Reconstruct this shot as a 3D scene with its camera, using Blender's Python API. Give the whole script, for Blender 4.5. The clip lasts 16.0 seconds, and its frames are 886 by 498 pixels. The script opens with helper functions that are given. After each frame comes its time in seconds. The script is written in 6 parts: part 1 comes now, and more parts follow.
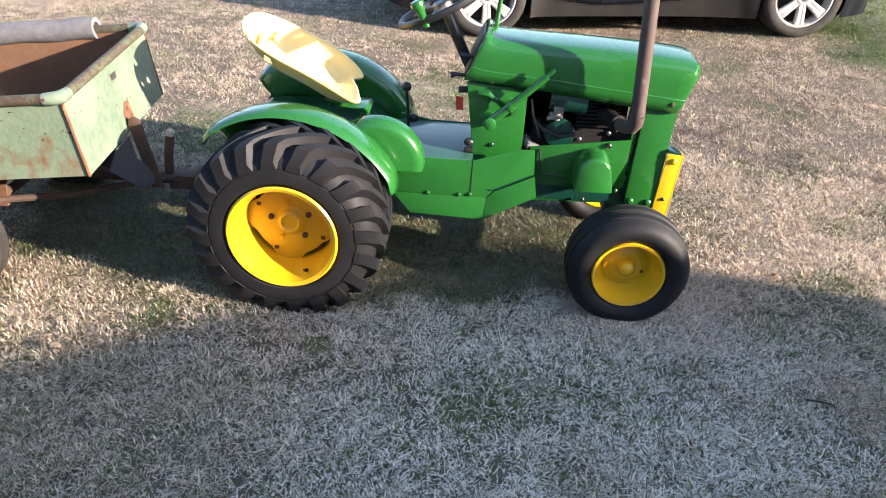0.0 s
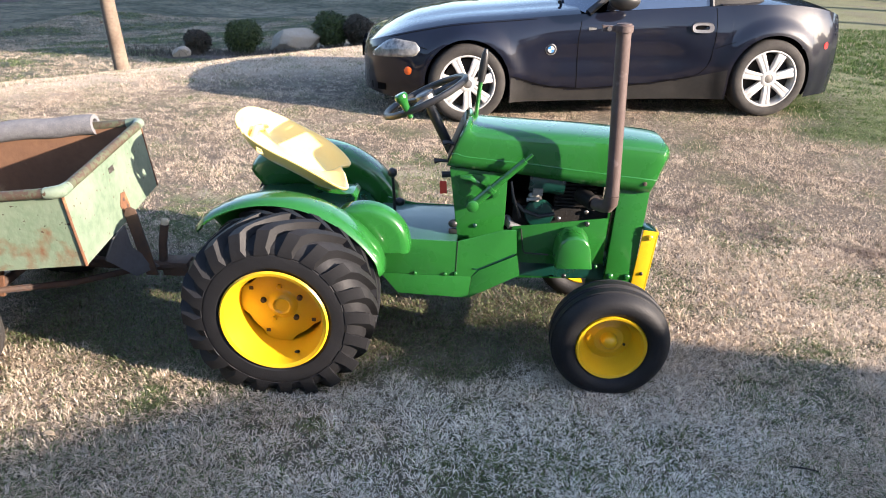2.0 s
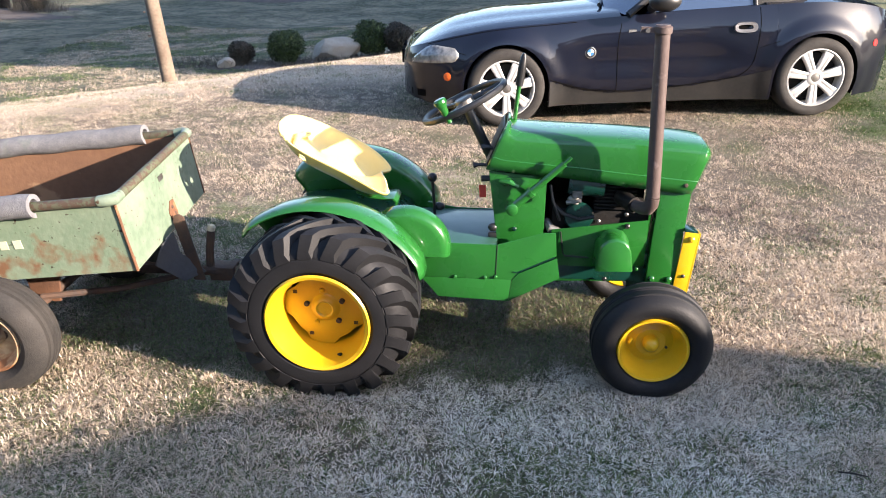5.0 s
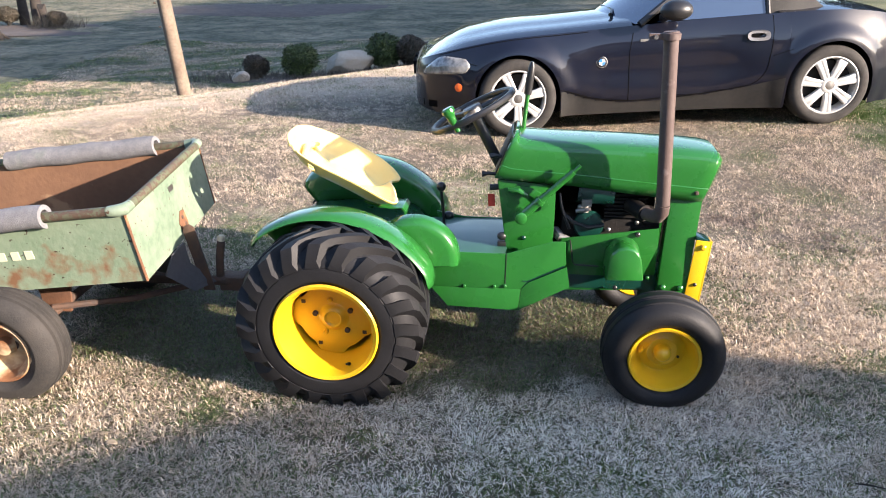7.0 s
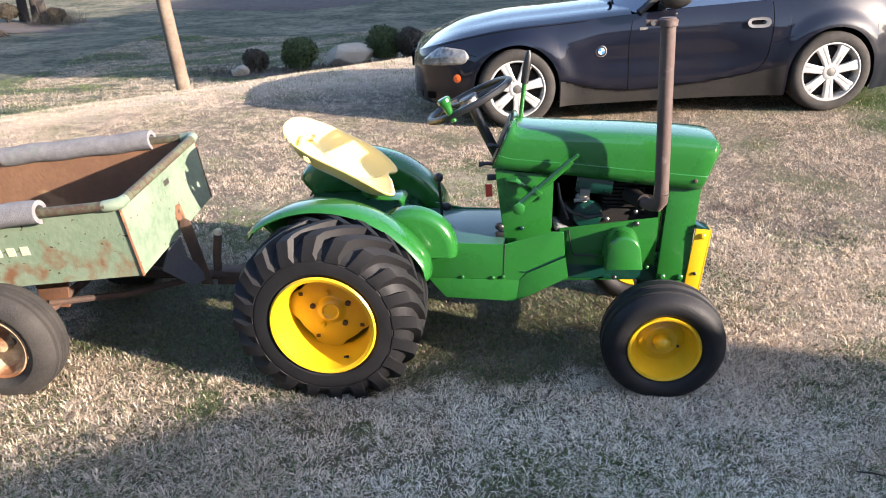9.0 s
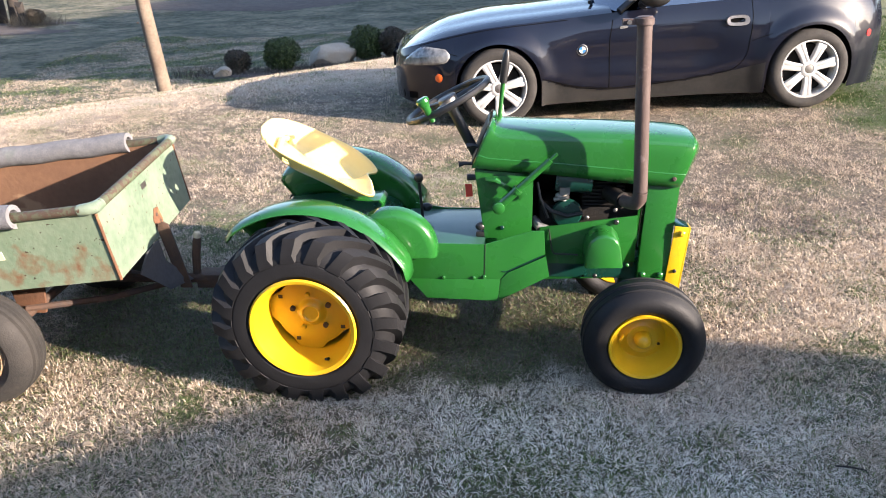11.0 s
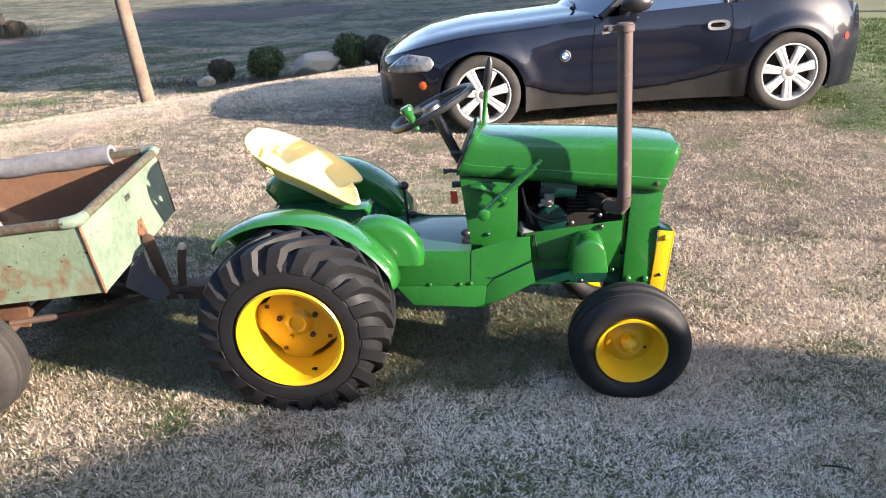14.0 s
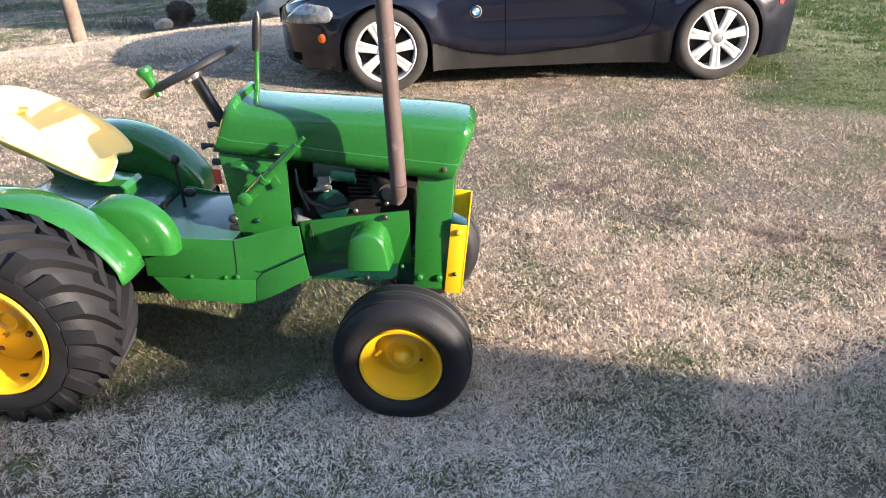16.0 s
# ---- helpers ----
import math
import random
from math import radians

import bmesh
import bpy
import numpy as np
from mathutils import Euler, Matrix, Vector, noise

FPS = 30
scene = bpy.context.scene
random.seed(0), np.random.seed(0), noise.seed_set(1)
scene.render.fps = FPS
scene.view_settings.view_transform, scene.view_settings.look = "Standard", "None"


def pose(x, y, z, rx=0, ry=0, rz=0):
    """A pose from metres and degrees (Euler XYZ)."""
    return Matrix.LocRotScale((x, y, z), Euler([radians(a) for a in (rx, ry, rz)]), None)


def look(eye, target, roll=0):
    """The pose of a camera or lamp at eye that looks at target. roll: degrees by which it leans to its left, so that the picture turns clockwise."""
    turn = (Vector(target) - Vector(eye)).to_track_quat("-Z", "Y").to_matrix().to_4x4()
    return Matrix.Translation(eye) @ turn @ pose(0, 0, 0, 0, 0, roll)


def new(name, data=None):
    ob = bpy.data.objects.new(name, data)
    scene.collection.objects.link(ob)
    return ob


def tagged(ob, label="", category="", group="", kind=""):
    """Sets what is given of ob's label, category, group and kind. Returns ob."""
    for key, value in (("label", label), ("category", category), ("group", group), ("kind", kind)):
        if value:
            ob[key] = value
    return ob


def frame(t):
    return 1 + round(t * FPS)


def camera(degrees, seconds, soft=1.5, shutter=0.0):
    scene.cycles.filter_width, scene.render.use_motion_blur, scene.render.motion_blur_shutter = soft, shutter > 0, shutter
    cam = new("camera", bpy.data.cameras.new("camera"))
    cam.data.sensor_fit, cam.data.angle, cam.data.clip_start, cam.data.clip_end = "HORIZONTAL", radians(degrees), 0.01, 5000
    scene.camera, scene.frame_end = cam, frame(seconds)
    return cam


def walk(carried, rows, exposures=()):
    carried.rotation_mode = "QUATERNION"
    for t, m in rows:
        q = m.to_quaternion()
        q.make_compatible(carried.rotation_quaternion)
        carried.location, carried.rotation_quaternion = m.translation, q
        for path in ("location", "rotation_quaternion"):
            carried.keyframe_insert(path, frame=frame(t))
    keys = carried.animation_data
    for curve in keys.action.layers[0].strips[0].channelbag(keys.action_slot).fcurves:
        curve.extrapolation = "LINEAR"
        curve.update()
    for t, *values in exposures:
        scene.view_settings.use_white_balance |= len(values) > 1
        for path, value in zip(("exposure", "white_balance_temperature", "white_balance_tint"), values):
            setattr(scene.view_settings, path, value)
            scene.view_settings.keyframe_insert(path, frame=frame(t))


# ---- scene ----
cam = camera(62.2, 16.0, soft=1.0)
PATH = [
    (0, (0.047, 0.071, 1.46), (0.021, 1.805, 0.465), 2.9),
    (0.5, (0.053, 0.056, 1.503), (0.022, 1.839, 0.598), 2.5),
    (1, (0.067, 0.019, 1.507), (0.036, 1.82, 0.637), 1.6),
    (1.5, (0.064, 0.002, 1.508), (0.045, 1.815, 0.663), 1.4),
    (2, (0.051, -0.005, 1.502), (0.049, 1.827, 0.698), 1.8),
    (2.5, (0.028, 0.013, 1.485), (0.008, 1.848, 0.692), 1.3),
    (3, (0.032, 0.026, 1.465), (0.005, 1.854, 0.653), 1.0),
    (3.5, (0.011, 0.017, 1.468), (-0.037, 1.838, 0.643), 0.5),
    (4, (0.017, 0.005, 1.477), (-0.065, 1.82, 0.641), 0.4),
    (4.5, (0.026, 0.002, 1.489), (-0.074, 1.819, 0.66), 0.2),
    (5, (0.056, -0.028, 1.504), (-0.058, 1.805, 0.713), 0.0),
    (7.5, (0.076, -0.014, 1.485), (-0.083, 1.829, 0.724), -0.8),
    (8, (0.077, -0.006, 1.48), (-0.085, 1.834, 0.713), -0.9),
    (8.5, (0.085, -0.004, 1.479), (-0.076, 1.833, 0.704), -1.1),
    (9, (0.093, -0.006, 1.48), (-0.068, 1.829, 0.7), -1.4),
    (11.5, (0.117, 0.003, 1.48), (0.005, 1.84, 0.698), -1.6),
    (12, (0.122, -0.004, 1.487), (0.02, 1.834, 0.705), -1.7),
    (12.5, (0.127, -0.015, 1.489), (0.033, 1.827, 0.714), -2.0),
    (13, (0.111, -0.007, 1.486), (0.014, 1.837, 0.718), -2.2),
    (13.5, (0.112, -0.002, 1.484), (0.013, 1.843, 0.717), -2.1),
    (14, (0.118, -0.001, 1.485), (0.029, 1.844, 0.718), -2.1),
    (14.5, (0.152, 0.048, 1.457), (0.111, 1.878, 0.652), -1.9),
    (15, (0.37, 0.073, 1.459), (0.311, 1.891, 0.627), -2.7),
    (15.5, (0.628, 0.206, 1.457), (0.557, 2.021, 0.62), -2.8),
    (16, (0.833, 0.421, 1.438), (0.767, 2.215, 0.556), 0.1),
]
walk(cam, [(t, look(eye, target, roll)) for t, eye, target, roll in PATH], exposures=((0.0, 1.90, 6550, 18), (16.0, 1.90, 6550, 18)))

# ---- light: a low sun over the camera's right shoulder, and the open sky ----
SUN = Vector((1.0, -0.43, 0.338)).normalized()
ELEV = math.asin(SUN.z)
world = bpy.data.worlds.new("sky")
scene.world = world
world.use_nodes = True
wt = world.node_tree
sky = wt.nodes.new("ShaderNodeTexSky")
sky.sky_type, sky.sun_disc, sky.sun_elevation = "NISHITA", False, ELEV
sky.air_density, sky.dust_density, sky.ozone_density = 1.0, 0.8, 1.6
sky.sun_rotation = math.atan2(SUN.x, SUN.y)
wt.links.new(sky.outputs[0], wt.nodes["Background"].inputs[0])
wt.nodes["Background"].inputs[1].default_value = 0.138
sun_data = bpy.data.lights.new("sun", "SUN")
sun_data.energy, sun_data.angle, sun_data.color = 4.95, radians(0.5), (1.0, 0.88, 0.72)
sun = new("sun", sun_data)
sun.matrix_world = look(SUN * 40, (0, 0, 0))


# ---- materials ----
def mat(name, color, rough=0.6, metal=0.0, second=None, amount=0.35, big=3.0, fine=60.0, bump=0.1, coat=0.0, spec=0.5, spots=None, spot_scale=9.0, spot_at=0.62, spot_soft=0.04, per_piece=0.0, world_space=False):
    """A painted, rusty, rubber or other plain surface: base colour broken by stains, grain, spots and fine relief."""
    m = bpy.data.materials.new(name)
    m.use_nodes = True
    nt = m.node_tree
    bsdf = nt.nodes["Principled BSDF"]
    geo = nt.nodes.new("ShaderNodeTexCoord")
    co = geo.outputs["Object"]
    if world_space:
        co = nt.nodes.new("ShaderNodeNewGeometry").outputs["Position"]
    def tex(scale, detail=5.0):
        n = nt.nodes.new("ShaderNodeTexNoise")
        n.inputs["Scale"].default_value, n.inputs["Detail"].default_value = scale, detail
        nt.links.new(co, n.inputs["Vector"])
        return n.outputs["Fac"]
    def ramp(fac, lo, hi):
        r = nt.nodes.new("ShaderNodeMapRange")
        r.inputs["From Min"].default_value, r.inputs["From Max"].default_value = lo, hi
        nt.links.new(fac, r.inputs["Value"])
        return r.outputs["Result"]
    def blend(a, b, fac):
        n = nt.nodes.new("ShaderNodeMix")
        n.data_type = "RGBA"
        for socket, v in ((n.inputs["A"], a), (n.inputs["B"], b)):
            if isinstance(v, tuple):
                socket.default_value = (*v, 1)
            else:
                nt.links.new(v, socket)
        nt.links.new(fac, n.inputs["Factor"])
        return n.outputs["Result"]
    def times(a, k):
        n = nt.nodes.new("ShaderNodeMath")
        n.operation = "MULTIPLY"
        nt.links.new(a, n.inputs[0])
        n.inputs[1].default_value = k
        return n.outputs[0]
    second = second or tuple(c * 0.6 for c in color)
    out = blend(color, second, times(ramp(tex(big), 0.35, 0.75), amount))
    out = blend(out, second, times(ramp(tex(fine), 0.4, 0.8), amount * 0.7))
    if per_piece:
        info = nt.nodes.new("ShaderNodeObjectInfo")
        out = blend(out, second, times(info.outputs["Random"], per_piece))
    roughness = nt.nodes.new("ShaderNodeMath")
    roughness.operation = "MULTIPLY_ADD"
    nt.links.new(tex(big * 2.5), roughness.inputs[0])
    roughness.inputs[1].default_value, roughness.inputs[2].default_value = rough * 0.4, rough * 0.8
    nt.links.new(roughness.outputs[0], bsdf.inputs["Roughness"])
    if spots:
        out = blend(out, spots, ramp(tex(spot_scale, 8.0), spot_at, spot_at + spot_soft))
    nt.links.new(out, bsdf.inputs["Base Color"])
    bsdf.inputs["Metallic"].default_value = metal
    bsdf.inputs["Coat Weight"].default_value = coat
    bsdf.inputs["Coat Roughness"].default_value = 0.075
    bsdf.inputs["Specular IOR Level"].default_value = spec
    if bump:
        b = nt.nodes.new("ShaderNodeBump")
        b.inputs["Strength"].default_value, b.inputs["Distance"].default_value = bump, 0.004
        nt.links.new(tex(fine * 1.5), b.inputs["Height"])
        nt.links.new(b.outputs[0], bsdf.inputs["Normal"])
    return m


GREEN = mat("green_paint", (0.014, 0.120, 0.019), 0.28, second=(0.010, 0.096, 0.017), amount=0.4, big=4, fine=90, bump=0.03, coat=1.0, spec=0.25)
# green paint greyed and blued to carry the sky's reflection on the deck
DECK = mat("sky_tinted_green_deck", (0.025, 0.085, 0.06), 0.42, second=(0.04, 0.09, 0.075), amount=0.5, big=5, fine=60, bump=0.03, coat=0.35)
# darker, bluer copy of the green paint for parts lying in shade
GREEN_SHADED = mat("green_paint_shaded", (0.003, 0.036, 0.026), 0.28, second=(0.003, 0.028, 0.020), amount=0.4, bump=0.03, coat=1.0)
YELLOW = mat("yellow_paint", (0.68, 0.41, 0.010), 0.34, second=(0.60, 0.33, 0.008), amount=0.45, big=6, fine=70, bump=0.06, coat=0.3)
SEAT_YELLOW = mat("seat_yellow_paint", (0.94, 0.71, 0.24), 0.30, second=(0.92, 0.64, 0.17), amount=0.4, big=7, fine=50, bump=0.05, coat=0.7)
TYRE = mat("tyre_rubber", (0.008, 0.008, 0.009), 0.6, second=(0.016, 0.016, 0.018), amount=0.6, big=8, fine=120, bump=0.25, spec=0.30)
TYRE_OLD = mat("old_tyre_rubber", (0.017, 0.016, 0.015), 0.85, second=(0.045, 0.039, 0.034), amount=0.7, big=9, fine=110, bump=0.4)
BLACK = mat("black_plastic", (0.012, 0.012, 0.013), 0.4, second=(0.03, 0.03, 0.03), amount=0.4, bump=0.1)
SOOT = mat("sooty_engine_metal", (0.005, 0.005, 0.005), 0.7, second=(0.014, 0.011, 0.009), amount=0.7, big=14, fine=70, bump=0.4, spec=0.25)
ALU = mat("cast_aluminium", (0.34, 0.33, 0.31), 0.5, metal=0.8, second=(0.13, 0.12, 0.11), amount=0.6, big=20, fine=80, bump=0.3)
STEEL = mat("dull_steel", (0.30, 0.29, 0.28), 0.45, metal=0.9, second=(0.14, 0.12, 0.10), amount=0.6, big=12, fine=90, bump=0.2)
PIPE = mat("rusty_pipe", (0.100, 0.070, 0.062), 0.7, metal=0.1, second=(0.055, 0.032, 0.026), amount=0.6, big=7, fine=60, bump=0.3, spots=(0.14, 0.105, 0.095), spot_scale=14)
RUST = mat("brown_rust", (0.17, 0.075, 0.035), 0.85, second=(0.07, 0.035, 0.022), amount=0.7, big=6, fine=60, bump=0.5, spots=(0.26, 0.13, 0.06), spot_scale=8)
RUST_DARK = mat("dark_rusty_iron", (0.05, 0.035, 0.03), 0.8, second=(0.11, 0.055, 0.03), amount=0.7, big=9, fine=70, bump=0.5)
CART_GREEN = mat("chipped_faded_green_paint", (0.110, 0.160, 0.108), 0.45, second=(0.215, 0.265, 0.20), amount=0.9, big=5, fine=40, bump=0.25, spots=(0.085, 0.052, 0.032), spot_scale=62, spot_at=0.655, spot_soft=0.04)
CART_RIM = mat("worn_rim_paint", (0.095, 0.115, 0.066), 0.7, second=(0.06, 0.042, 0.03), amount=0.9, big=7, fine=50, bump=0.35, spots=(0.07, 0.045, 0.03), spot_scale=60, spot_at=0.50, spot_soft=0.05)
CART_IN = mat("rusty_cart_inside", (0.20, 0.105, 0.058), 0.8, second=(0.10, 0.05, 0.03), amount=0.6, big=4, fine=45, bump=0.35, spots=(0.26, 0.155, 0.09), spot_scale=6)
FOAM = mat("grey_foam", (0.20, 0.20, 0.205), 0.95, second=(0.12, 0.12, 0.13), amount=0.9, big=30, fine=150, bump=1.0, spots=(0.20, 0.27, 0.19), spot_scale=3, spot_at=0.6, spot_soft=0.15)


# ---- building tools ----
def mesh_object(name, verts, faces, material, parent=None, label="", smooth=True, bevel=0.0, sharp=35.0):
    bm = bmesh.new()
    vs = [bm.verts.new(v) for v in verts]
    for f in faces:
        bm.faces.new([vs[i] for i in f])
    return part(name, bm, material, parent, label, smooth, bevel, sharp)


def part(name, bm, material, parent=None, label="", smooth=True, bevel=0.0, sharp=35.0):
    """Link a bmesh as one mesh object under a thing or a part."""
    bmesh.ops.recalc_face_normals(bm, faces=bm.faces[:])
    if bevel:
        edges = [e for e in bm.edges if e.is_manifold and e.calc_face_angle(0) > radians(sharp)]
        bmesh.ops.bevel(bm, geom=edges, offset=bevel, segments=2, affect="EDGES", profile=0.6, clamp_overlap=True)
    if smooth:
        for f in bm.faces:
            f.smooth = True
        for e in bm.edges:
            e.smooth = not (e.is_manifold and e.calc_face_angle(0) > radians(sharp))
    me = bpy.data.meshes.new(name)
    bm.to_mesh(me)
    bm.free()
    me.materials.append(material)
    ob = new(name, me)
    if parent:
        ob.parent = parent
    if label:
        ob["label"] = label
    return ob


def prism(bm, outline, a, b, axis="y"):
    """A flat outline (u, v) given thickness from a to b along an axis: y takes (x, z), x takes (y, z), z takes (x, y)."""
    put = {"y": lambda u, v, w: (u, w, v), "x": lambda u, v, w: (w, u, v), "z": lambda u, v, w: (u, v, w)}[axis]
    lo = [bm.verts.new(put(u, v, a)) for u, v in outline]
    hi = [bm.verts.new(put(u, v, b)) for u, v in outline]
    n = len(outline)
    bm.faces.new(lo)
    bm.faces.new(hi)
    for i in range(n):
        bm.faces.new((lo[i], lo[(i + 1) % n], hi[(i + 1) % n], hi[i]))
    return bm


def box(bm, x0, x1, y0, y1, z0, z1):
    return prism(bm, [(x0, z0), (x1, z0), (x1, z1), (x0, z1)], y0, y1)


def skin(bm, rings, closed=True, caps=False, loop=False):
    """Faces between rings of points of the same count."""
    rows = [[bm.verts.new(p) for p in ring] for ring in rings]
    n = len(rows[0])
    pairs = list(zip(rows, rows[1:])) + ([(rows[-1], rows[0])] if loop else [])
    for r, s in pairs:
        for i in range(n if closed else n - 1):
            j = (i + 1) % n
            bm.faces.new((r[i], r[j], s[j], s[i]))
    if caps:
        bm.faces.new(rows[0])
        bm.faces.new(rows[-1])
    return bm


def lathe(bm, profile, centre=(0, 0, 0), axis="y", segs=48, a0=0.0, a1=360.0, closed_profile=False):
    """Turn a profile of (radius, along) about an axis through centre; angles run from the x axis up."""
    full = abs(a1 - a0) >= 359.9
    rings = []
    for k in range(segs if full else segs + 1):
        a = radians(a0 + (a1 - a0) * k / segs)
        ring = []
        for r, h in profile:
            c, s = r * math.cos(a), r * math.sin(a)
            p = {"y": (c, h, s), "z": (c, s, h), "x": (h, c, s)}[axis]
            ring.append(tuple(p[i] + centre[i] for i in range(3)))
        rings.append(ring)
    return skin(bm, rings, closed=closed_profile, loop=full)


def tube(bm, path, radius, segs=14, caps=True):
    """A round bar along points; radius is one number or one for each point."""
    pts = [Vector(p) for p in path]
    rings = []
    for i, p in enumerate(pts):
        d = (pts[min(i + 1, len(pts) - 1)] - pts[max(i - 1, 0)]).normalized()
        u = d.orthogonal().normalized() if i == 0 else (u - d * u.dot(d)).normalized()
        v = d.cross(u)
        r = radius[i] if isinstance(radius, (list, tuple)) else radius
        rings.append([p + r * (math.cos(2 * math.pi * k / segs) * u + math.sin(2 * math.pi * k / segs) * v) for k in range(segs)])
    return skin(bm, rings, caps=caps)


def ball(bm, centre, radius, scale=(1, 1, 1), u=14, v=9):
    m = Matrix.Translation(centre) @ Matrix.Diagonal((*scale, 1))
    bmesh.ops.create_uvsphere(bm, u_segments=u, v_segments=v, radius=radius, matrix=m)
    return bm


def bolt(parent, at, r=0.008, out=(0, -1, 0), material=None, name="bolt"):
    bm = bmesh.new()
    d = Vector(out)
    tube(bm, [Vector(at), Vector(at) + d * r * 0.55, Vector(at) + d * r * 0.9], [r, r, r * 0.55], 10)
    return part(name, bm, material or GREEN, parent)


def thing(name, at, label, category, group="", turn=0.0, tilt=(0.0, 0.0)):
    ob = new(name)
    ob.empty_display_size = 0.1
    ob.matrix_world = pose(*at, tilt[0], tilt[1], turn)
    return tagged(ob, label, category, group)


# ---- ground ----
def smooth(t):
    t = min(max(t, 0.0), 1.0)
    return t * t * (3 - 2 * t)


def soft_plus(d, w=0.5):
    return w * math.log1p(math.exp(min(d / w, 40.0)))


def height(x, y):
    """The lawn: nearly level round the tractor, a little higher under the car's tail, then over a crest and down."""
    h = -0.022 + 0.038 * smooth((0.7 - x) / 1.3)
    h += 0.12 * smooth((y - 2.6) / 3.6) * min(max(x / 2.7 + 0.15, 0.0), 1.4)
    d = soft_plus(((y - 8.5) - (x + 3.7)) * 0.66)
    h -= 1.9 * (1 - math.exp(-d / 4.6)) + 0.004 * d
    h += 0.012 * noise.noise((x * 0.9, y * 0.9, 3.1)) + 0.006 * noise.noise((x * 3.0, y * 3.0, 7.7))
    if d > 1.5:
        h += min((d - 1.5) * 0.02, 0.25) * noise.noise((x * 0.16, y * 0.16, 1.2))
    return h


# ---- the lawn: one sheet out to the horizon ----
SPOTS = ((-0.93, 2.04, 0.10), (-0.76, 2.09, 0.06), (-0.36, 1.93, 0.05), (0.05, 4.55, 0.55), (-1.15, 3.75, 0.50))


def lawn_material(name, blades):
    m = bpy.data.materials.new(name)
    m.use_nodes = True
    nt = m.node_tree
    bsdf = nt.nodes["Principled BSDF"]
    geo = nt.nodes.new("ShaderNodeNewGeometry")
    def tex(scale, detail=4.0, at=(0, 0, 0)):
        shift = nt.nodes.new("ShaderNodeVectorMath")
        shift.operation = "ADD"
        nt.links.new(geo.outputs["Position"], shift.inputs[0])
        shift.inputs[1].default_value = at
        n = nt.nodes.new("ShaderNodeTexNoise")
        n.inputs["Scale"].default_value, n.inputs["Detail"].default_value = scale, detail
        nt.links.new(shift.outputs[0], n.inputs["Vector"])
        return n.outputs["Fac"]
    def math2(op, a, b, clamp=False):
        n = nt.nodes.new("ShaderNodeMath")
        n.operation, n.use_clamp = op, clamp
        for s, v in zip(n.inputs, (a, b)):
            if isinstance(v, (int, float)):
                s.default_value = v
            else:
                nt.links.new(v, s)
        return n.outputs[0]
    def ramp(fac, lo, hi):
        r = nt.nodes.new("ShaderNodeMapRange")
        r.inputs["From Min"].default_value, r.inputs["From Max"].default_value = lo, hi
        nt.links.new(fac, r.inputs["Value"])
        return r.outputs["Result"]
    def blend(a, b, fac):
        n = nt.nodes.new("ShaderNodeMix")
        n.data_type = "RGBA"
        for socket, v in ((n.inputs["A"], a), (n.inputs["B"], b)):
            if isinstance(v, tuple):
                socket.default_value = (*v, 1)
            else:
                nt.links.new(v, socket)
        if isinstance(fac, float):
            n.inputs["Factor"].default_value = fac
        else:
            nt.links.new(fac, n.inputs["Factor"])
        return n.outputs["Result"]
    place = nt.nodes.new("ShaderNodeSeparateXYZ")
    nt.links.new(geo.outputs["Position"], place.inputs[0])
    px, py = place.outputs["X"], place.outputs["Y"]
    straw = blend((0.57, 0.47, 0.36), (0.47, 0.375, 0.28), ramp(tex(1.3), 0.35, 0.7))
    straw = blend(straw, (0.40, 0.255, 0.18), math2("MULTIPLY", ramp(tex(0.7, 5, (4, 9, 0)), 0.52, 0.7), 0.4))
    # a darker, browner streak across the lawn ahead of the tractor
    off = math2("ADD", math2("MULTIPLY", math2("SUBTRACT", px, 1.2), 0.546), math2("MULTIPLY", math2("SUBTRACT", py, 4.42), 0.838))
    brown_streak = math2("SUBTRACT", 0.30, math2("ABSOLUTE", math2("ADD", off, math2("MULTIPLY", tex(1.6, 3, (3, 8, 1)), 0.25)), 0.0))
    brown_streak = math2("MULTIPLY", ramp(brown_streak, 0.0, 0.2), math2("MULTIPLY", ramp(tex(5.5, 7, (9, 2, 4)), 0.42, 0.60), ramp(px, 0.6, 1.3)))
    straw = blend(straw, (0.20, 0.145, 0.125), math2("MULTIPLY", brown_streak, 0.8))
    # greener beyond the crest, on the right beyond the car, and in scattered tufts
    beyond = ramp(math2("SUBTRACT", py, px), 11.9, 12.9)
    right = math2("MULTIPLY", ramp(math2("ADD", px, math2("MULTIPLY", tex(1.3, 4, (2, 2, 2)), 1.2)), 3.3, 3.6), ramp(math2("ADD", py, math2("MULTIPLY", px, 0.45)), 6.5, 6.9))
    tufts = math2("MULTIPLY", ramp(tex(2.3, 7, (7, 1, 0)), 0.45, 0.70), 0.50)
    far_tufts = ramp(tex(0.45, 9, (6, 6, 0)), 0.46, 0.56)
    # greener round the cart and rear wheel, the shade under both painted darker, ragged at its edges, and a few live
    # clumps
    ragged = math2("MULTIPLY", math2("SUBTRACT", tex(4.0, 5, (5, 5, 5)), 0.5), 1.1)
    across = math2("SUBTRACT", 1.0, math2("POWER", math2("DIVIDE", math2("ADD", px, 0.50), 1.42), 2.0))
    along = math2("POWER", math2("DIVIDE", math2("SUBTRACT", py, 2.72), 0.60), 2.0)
    sward_shade = ramp(math2("ADD", math2("SUBTRACT", across, along), ragged), 0.0, 0.35)
    tufts = math2("MAXIMUM", tufts, math2("MULTIPLY", sward_shade, 0.50))
